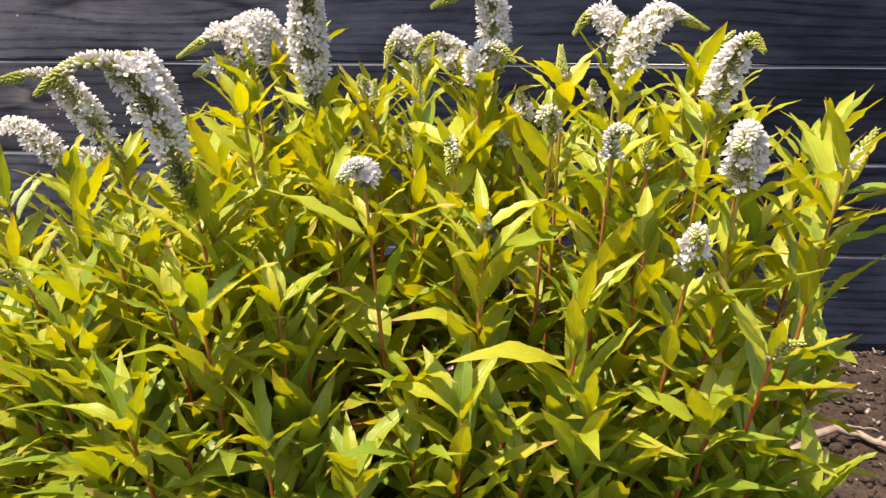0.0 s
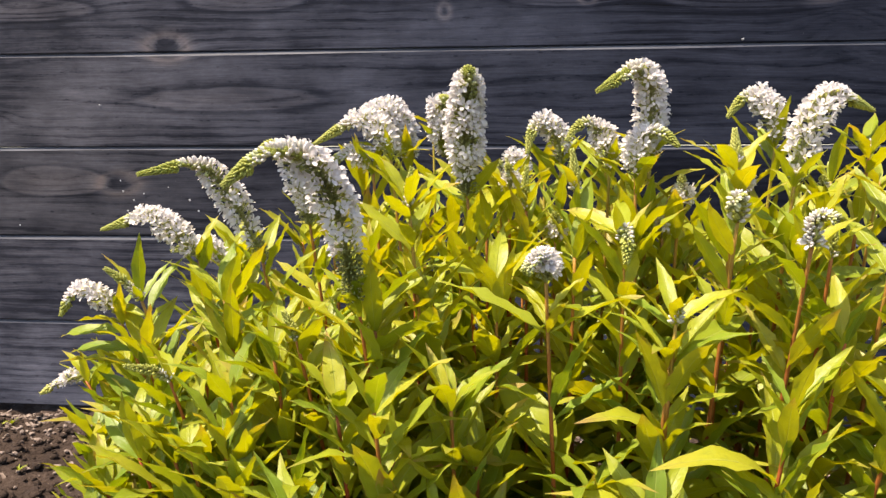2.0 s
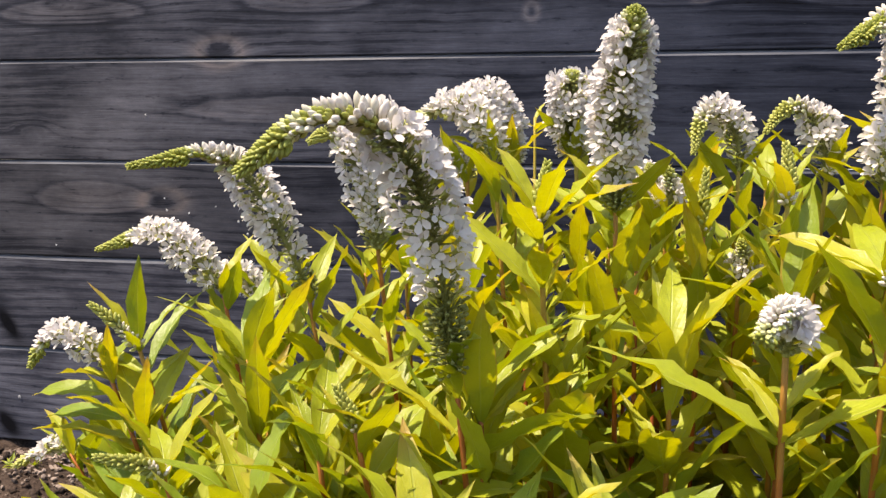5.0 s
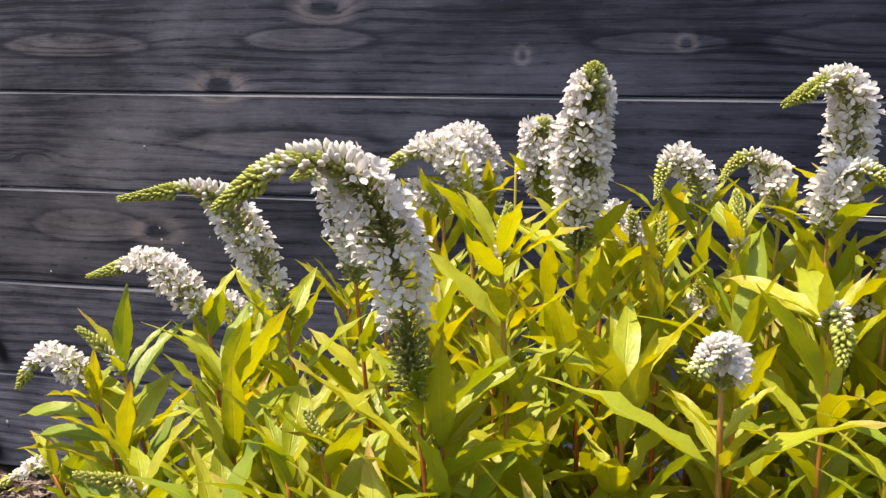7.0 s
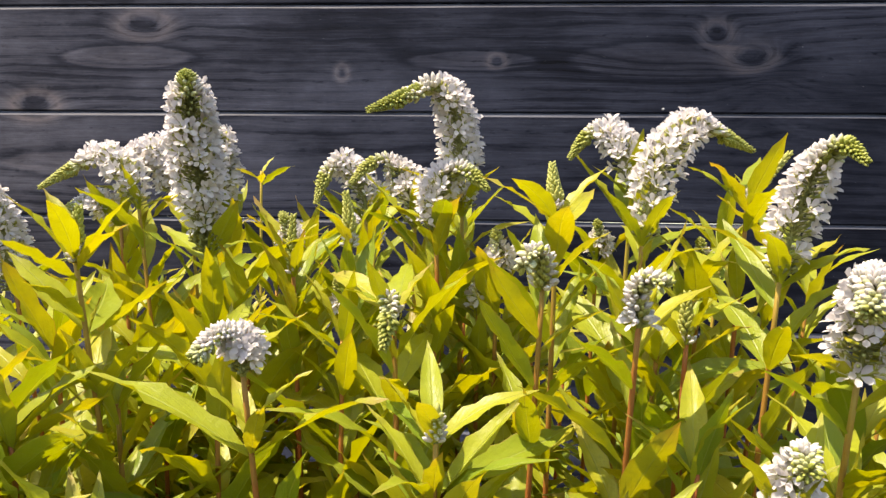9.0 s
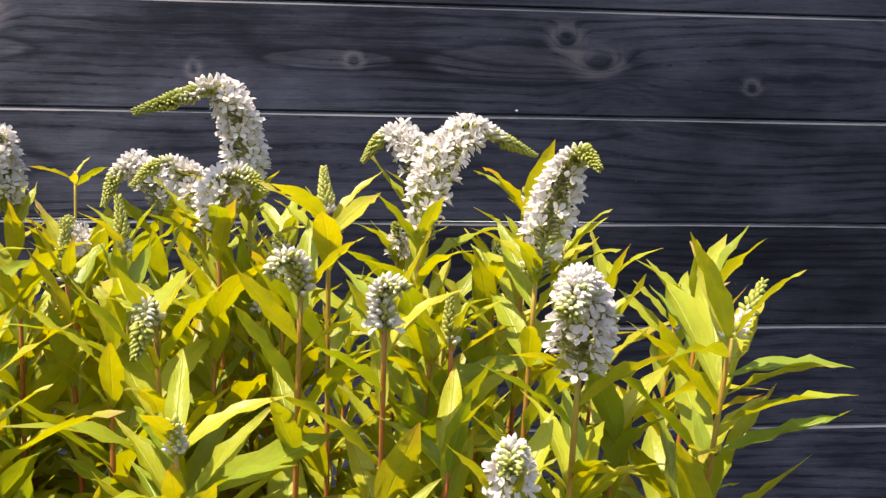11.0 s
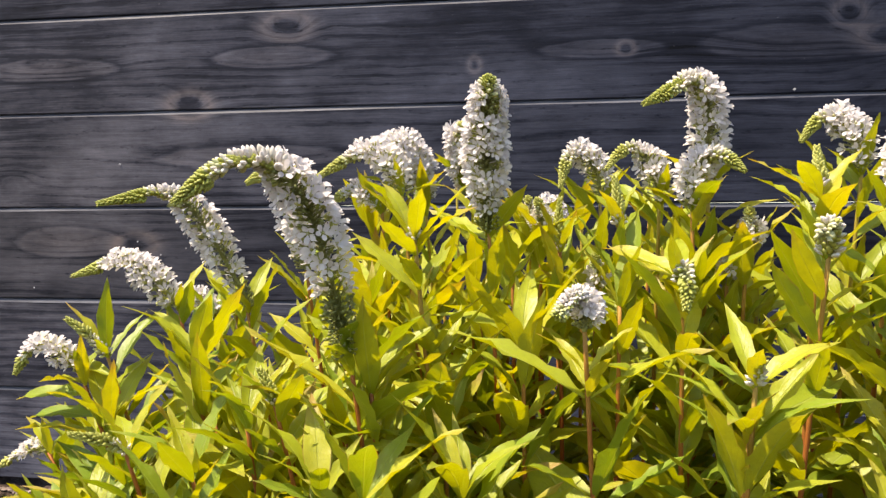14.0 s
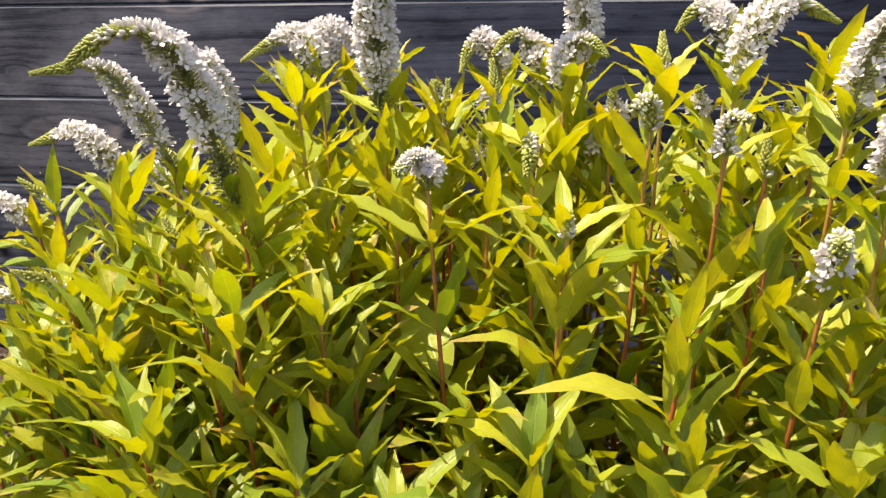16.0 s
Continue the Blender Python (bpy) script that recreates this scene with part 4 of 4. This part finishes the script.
shoot("low loosestrife stem with a slanting bud spike", (-0.285, 0.720), (-0.362, 0.625, 0.407), 45, leaves=((0.74, -112, 22, 0.084), (0.81, 151, 5, 0.1), (0.85, -172, 27, 0.11), (0.86, -115, 39, 0.07), (0.88, 84, 62, 0.072), (0.9, -150, 34, 0.078), (0.96, 120, 27, 0.105)),
      size=0.085, auto=30,
      spike=((-0.364, 0.623, 0.411), (-0.372, 0.615, 0.418), (-0.388, 0.602, 0.425)), wide=0.0066, opened=0.0, bare=0.0, budded=0.35, count=65, spike_label=GREEN)
shoot("loosestrife stem with a small green bud spike", (-0.18, 0.700), (-0.244, 0.602, 0.450), 46, leaves=((0.84, 147, 9, 0.105),),
      size=0.082,
      spike=((-0.245, 0.601, 0.455), (-0.248, 0.600, 0.462), (-0.253, 0.599, 0.473)), wide=0.006, opened=0.0, bare=0.0, budded=0.2, count=50, spike_label=GREEN)
for k, (x, y, z) in enumerate(((-0.034, 0.75, 0.515), (0.074, 0.72, 0.550), (0.062, 0.73, 0.522), (0.228, 0.81, 0.548), (-0.078, 0.77, 0.560), (0.150, 0.80, 0.560), (-0.087, 0.80, 0.563))):
    shoot("loosestrife stem with a few white florets among leaves", (x * 0.9, y + 0.09), (x, y, z), 60 + k, size=0.078,
          spike=((x, y, z + 0.004), (x + 0.002, y - 0.004, z + 0.014), (x - 0.002, y - 0.012, z + 0.028)), wide=0.0075, opened=0.5, budded=0.8, count=40, spike_label=BALL)

shoot("slender loosestrife stem with a round white flower, behind the clump", (-0.055, 0.99), (-0.064, 1.056, 0.560), 71, size=0.07, auto=16,
      spike=((-0.064, 1.057, 0.564), (-0.066, 1.060, 0.580), (-0.073, 1.060, 0.594), (-0.084, 1.056, 0.590)), wide=0.0125, opened=0.84, budded=0.94, count=95, taper=0.2, spike_label=BALL)
shoot("loosestrife stem with a curled withered leaf at its tip", (-0.164, 1.004), (-0.182, 1.034, 0.648), 70, size=0.062, auto=14, up_tuft=0,
      leaves=((0.985, 175, 22, 0.055), (0.98, -70, 10, 0.04), (0.99, 60, 60, 0.03), (0.975, -10, 40, 0.045)))

# leafy stems that fill the clump
fill = random.Random(5)
spots = []
for tries in range(4000):
    if len(spots) >= 52:
        break
    x, y = fill.uniform(-0.42, 0.30), fill.uniform(0.60, 0.98)
    if ((x + 0.06) / 0.38) ** 2 + ((y - 0.79) / 0.19) ** 2 > 1 or any((x - a) ** 2 + (y - b) ** 2 < 0.042**2 for a, b in spots):
        continue
    spots.append((x, y))
for k, (x, y) in enumerate(spots):
    out_x, out_y = (x + 0.06) * 0.22, (y - 0.82) * 0.35
    z = 0.545 - 0.42 * max(0, -0.16 - x) + 0.06 * (y - 0.7) + fill.uniform(-0.09, 0.03)
    z = min(z, 0.42 + (y - 0.62) * 0.9)
    shoot(LEAFY, (x, y), (x + out_x, y + out_y, z), 100 + k, size=0.084, auto=28, up_tuft=4, joined=1.1 if y > 0.80 else 0.6 if y > 0.74 else 0.35)
# the crowded shorter stems on the open side of the clump
more = []
for tries in range(4000):
    if len(more) >= 30:
        break
    x, y = fill.uniform(-0.43, -0.10), fill.uniform(0.63, 0.86)
    if ((x + 0.06) / 0.38) ** 2 + ((y - 0.78) / 0.17) ** 2 > 1 or any((x - a) ** 2 + (y - b) ** 2 < 0.030**2 for a, b in spots + more):
        continue
    more.append((x, y))
for k, (x, y) in enumerate(more):
    z = 0.50 - 0.55 * max(0, -0.14 - x) + fill.uniform(-0.08, 0.0)
    z = min(z, 0.40 + (y - 0.62) * 0.8)
    shoot(LEAFY, (x, y), (x + (x + 0.06) * 0.20, y + (y - 0.82) * 0.35, z), 300 + k, size=0.082, auto=26, up_tuft=5, joined=0.5 if y < 0.72 else 0.7)
# stems at the front
for k in range(17):
    x, y = -0.25 + 0.033 * k + fill.uniform(-0.012, 0.012), 0.61 + fill.uniform(-0.012, 0.02)
    shoot(LEAFY, (x, y), (x + (x + 0.02) * 0.08, y - 0.055, fill.uniform(0.20, 0.36)), 340 + k, size=0.086, auto=24, up_tuft=4, joined=0.25)
# low stems on the outside
for k, (x, y, tx, ty, z) in enumerate(((-0.31, 0.67, -0.39, 0.62, 0.34), (-0.24, 0.63, -0.285, 0.565, 0.33), (-0.35, 0.74, -0.425, 0.71, 0.33), (-0.37, 0.82, -0.455, 0.80, 0.35), (0.02, 0.60, 0.03, 0.55, 0.33), (-0.085, 0.63, -0.10, 0.585, 0.36), (-0.015, 0.635, -0.012, 0.585, 0.34), (-0.15, 0.635, -0.165, 0.585, 0.37), (-0.17, 0.59, -0.185, 0.53, 0.30), (-0.11, 0.585, -0.12, 0.525, 0.31), (-0.05, 0.585, -0.05, 0.525, 0.29), (0.12, 0.61, 0.13, 0.55, 0.34),
                                       (-0.10, 0.60, -0.11, 0.56, 0.23), (0.20, 0.63, 0.22, 0.55, 0.33), (0.26, 0.72, 0.36, 0.68, 0.33), (0.28, 0.80, 0.37, 0.80, 0.36), (-0.28, 0.65, -0.335, 0.60, 0.35), (-0.19, 0.60, -0.22, 0.51, 0.33), (-0.33, 0.71, -0.385, 0.665, 0.37), (-0.23, 0.64, -0.30, 0.60, 0.40))):
    shoot(LEAFY, (x, y), (tx, ty, z), 150 + k, size=0.086, auto=20, up_tuft=4)
# two young shoots apart from the rest
shoot("short young loosestrife shoot with upright leaves", (-0.425, 0.675), (-0.452, 0.637, 0.265), 180, size=0.068, auto=8, low=0.55, up_tuft=4, crown=0.95,
      leaves=((0.97, 100, 72, 0.065), (0.95, 165, 50, 0.06), (0.90, 178, 22, 0.065), (0.82, 185, 15, 0.07), (0.72, 170, 8, 0.07)))
shoot("short young loosestrife shoot with upright leaves", (-0.415, 0.690), (-0.432, 0.668, 0.215), 181, size=0.066, auto=6, low=0.5, up_tuft=2, crown=0.9,
      leaves=((0.98, 80, 74, 0.065), (0.97, -30, 70, 0.06), (0.80, 180, 18, 0.06)))


# on the soil: crumbs, litter, twigs and seedlings
def pebble(rng, at, size, verts, faces):
    b = len(verts)
    sx, sy, sz = (size * rng.uniform(0.6, 1.2) for _ in range(3))
    t = rng.uniform(0, 6)
    for x, y, z in ((1, 0, 0), (0, 1, 0), (-1, 0, 0), (0, -1, 0), (0.6, 0.6, 0.62), (-0.6, 0.6, 0.55), (-0.55, -0.6, 0.6), (0.6, -0.55, 0.58), (0, 0, 0.95), (0, 0, -0.7)):
        k = rng.uniform(0.8, 1.15)
        x, y = x * sx * k, y * sy * k
        verts.append((at[0] + x * math.cos(t) - y * math.sin(t), at[1] + x * math.sin(t) + y * math.cos(t), at[2] + z * sz * k))
    for f in ((0, 1, 4), (1, 5, 4), (1, 2, 5), (2, 6, 5), (2, 3, 6), (3, 7, 6), (3, 0, 7), (0, 4, 7), (4, 5, 8), (5, 6, 8), (6, 7, 8), (7, 4, 8), (1, 0, 9), (2, 1, 9), (3, 2, 9), (0, 3, 9)):
        faces.append(tuple(b + k for k in f))


def scatter(count, seed, lo, hi, sizes, power=2.0):
    rng = random.Random(seed)
    verts, faces = [], []
    for _ in range(count):
        x, y = rng.uniform(*lo), rng.uniform(*hi)
        if (x + 0.05) ** 2 / 0.30 + (y - 0.78) ** 2 / 0.05 < 1 and rng.random() < 0.85:
            continue
        size = sizes[0] + (sizes[1] - sizes[0]) * rng.random() ** power
        pebble(rng, (x, y, ground_height(x, y) + size * 0.25), size, verts, faces)
    return verts, faces


v, f = scatter(11000, 1, (-1.9, 1.3), (0.75, 1.685), (0.0014, 0.013), power=3.0)
tagged(new("soil_crumbs", mesh_of("soil_crumbs", v, f, SOIL)), "loose dark brown crumbs of soil", "soil", kind="stuff")


def make_litter():
    rng = random.Random(3)
    verts, faces = [], []
    for k in range(2600):
        near_fence = k < 1700
        x = rng.uniform(-2.3, 1.6)
        y = FENCE_Y - 0.012 - abs(rng.gauss(0, 0.09)) if near_fence else rng.uniform(0.9, 1.66)
        long, wide, a = rng.uniform(0.004, 0.019), rng.uniform(0.002, 0.008), rng.uniform(0, math.pi)
        z = ground_height(x, y) + rng.uniform(0.002, 0.007)
        tilt = rng.uniform(-0.5, 0.5)
        b = len(verts)
        c, s = math.cos(a), math.sin(a)
        for u, w, h in ((-1, -1, 0), (1, -0.6, 0), (1.1, 0.7, 0), (-0.8, 1, 0), (-1, -1, 1), (1, -0.6, 1), (1.1, 0.7, 1), (-0.8, 1, 1)):
            px, py = u * long / 2, w * wide / 2
            verts.append((x + px * c - py * s, y + px * s + py * c, z + px * tilt + h * 0.0014))
        for q in ((0, 3, 2, 1), (4, 5, 6, 7), (0, 1, 5, 4), (1, 2, 6, 5), (2, 3, 7, 6), (3, 0, 4, 7)):
            faces.append(tuple(b + i for i in q))
    # pale bits of grit and bark among the chips
    for k in range(800):
        x, y = (rng.gauss(-1.2, 0.22), FENCE_Y - 0.03 - abs(rng.gauss(0, 0.13))) if k < 450 else (rng.uniform(-1.9, 1.3), rng.uniform(0.95, 1.66))
        pebble(rng, (x, y, ground_height(x, y) + 0.003), rng.uniform(0.002, 0.0075), verts, faces)
    return mesh_of("dry_litter", verts, faces, CHIP, smooth=False)


tagged(new("dry_litter", make_litter()), "pale dry wood chips and plant litter on soil", "litter", kind="stuff")


def twig(label, points, thick, seed, forks=()):
    """A crooked dry twig or root lying on the soil."""
    rng = random.Random(seed)
    verts, faces = [], []
    for pts, r in [(points, thick), *forks]:
        line, _ = smooth_line([(x, y, ground_height(x, y) + z) for x, y, z in pts], 18)
        line = [p + Vector([rng.uniform(-1, 1) * r * 0.5 for _ in range(3)]) for p in line]
        tube(line, [r * (1.1 - 0.75 * i / 17) * rng.uniform(0.85, 1.15) for i in range(18)], 7, verts, faces)
    return tagged(new("twig", mesh_of("twig", verts, faces, TWIG)), label, "twig")


twig("crooked grey-brown root lying on soil", ((0.545, 1.155, 0.012), (0.615, 1.20, 0.024), (0.68, 1.185, 0.016), (0.735, 1.10, 0.012), (0.78, 1.03, 0.010)), 0.0075, 1,
     (((( 0.615, 1.20, 0.02), (0.66, 1.235, 0.012), (0.72, 1.23, 0.006)), 0.0035),))
twig("thin pale dry twig lying on soil", ((0.51, 1.255, 0.010), (0.56, 1.262, 0.014), (0.615, 1.272, 0.008)), 0.0032, 2)
twig("thin pale dry twig lying on soil", ((0.44, 1.02, 0.008), (0.50, 1.06, 0.012), (0.55, 1.09, 0.008)), 0.004, 3)
twig("short dry twig lying by the fence", ((0.69, 1.56, 0.010), (0.74, 1.60, 0.014), (0.79, 1.64, 0.012)), 0.0028, 4)
twig("short dry twig lying on soil", ((-1.12, 1.40, 0.010), (-1.08, 1.36, 0.012), (-1.06, 1.31, 0.008)), 0.002, 5)
twig("curved dry stalk lying on soil", ((0.46, 0.93, 0.006), (0.48, 0.98, 0.010), (0.475, 1.03, 0.006)), 0.0025, 6)

# one fallen leaf, brown and curled
fallen = new("fallen_leaf", make_blade(21, 0.12, 0.25, 0.3, 0.26, DRY_LEAF))
fallen.matrix_world = aim((0.505, 1.055, ground_height(0.505, 1.055) + 0.010), (0.75, 0.6, 0.08), (0, 0, 1), (0.095, 0.095, 0.095))
tagged(fallen, "dry brown fallen leaf lying on soil", "leaf")


def seedling(x, y, size, seed):
    rng = random.Random(seed)
    z = ground_height(x, y)
    thing = tagged(empty("seedling", (x, y, z)), "small green weed seedling in soil", "weed", "weed seedlings by the fence")
    for k in range(rng.randint(5, 8)):
        a, e = rng.uniform(0, 6.28), rng.uniform(0.35, 1.1)
        way = (math.cos(a) * math.cos(e), math.sin(a) * math.cos(e), math.sin(e))
        s = size * rng.uniform(0.6, 1.1)
        child("leaf", rng.choice(BLADES), thing, aim((0, 0, 0.001), way, (0, 0, 1), (s, s * 0.8, s)))
    return thing


for k, (x, y, s) in enumerate(((-1.255, 1.565, 0.035), (-1.225, 1.545, 0.030), (-1.205, 1.57, 0.028), (-1.28, 1.53, 0.022), (-1.02, 1.33, 0.020), (-1.13, 1.30, 0.018))):
    seedling(x, y, s, k)

# pale splashes on the boards
def splash(x, z, size, seed):
    rng = random.Random(seed)
    n = 9
    ring = [(size * rng.uniform(0.6, 1.1) * math.cos(6.283 * k / n), size * rng.uniform(0.6, 1.1) * math.sin(6.283 * k / n)) for k in range(n)]
    verts = [(a, 0.0, b) for a, b in ring] + [(a * 0.7, -0.0009, b * 0.7) for a, b in ring] + [(0, -0.0013, 0)]
    faces = [(k, (k + 1) % n, n + (k + 1) % n, n + k) for k in range(n)] + [(n + k, n + (k + 1) % n, 2 * n) for k in range(n)]
    ob = child("splash", mesh_of("splash", verts, faces, SPOT), fence, Matrix.Translation((x, -0.0012, z)))
    ob["label"] = "small pale splash on a board"


for k, (x, z, s) in enumerate(((-1.385, 0.510, 0.0055), (-1.340, 0.098, 0.0045), (-1.026, 0.718, 0.0028), (-1.400, 0.593, 0.0025), (-1.24, 0.44, 0.002), (0.40, 0.842, 0.003), (-0.98, 0.52, 0.003),
                               (-0.955, 0.50, 0.003), (-0.97, 0.475, 0.0028), (-0.93, 0.515, 0.0025), (-0.82, 0.50, 0.003), (-0.80, 0.475, 0.0028), (-0.985, 0.545, 0.002), (-0.87, 0.53, 0.002))):
    splash(x, z, s, k)
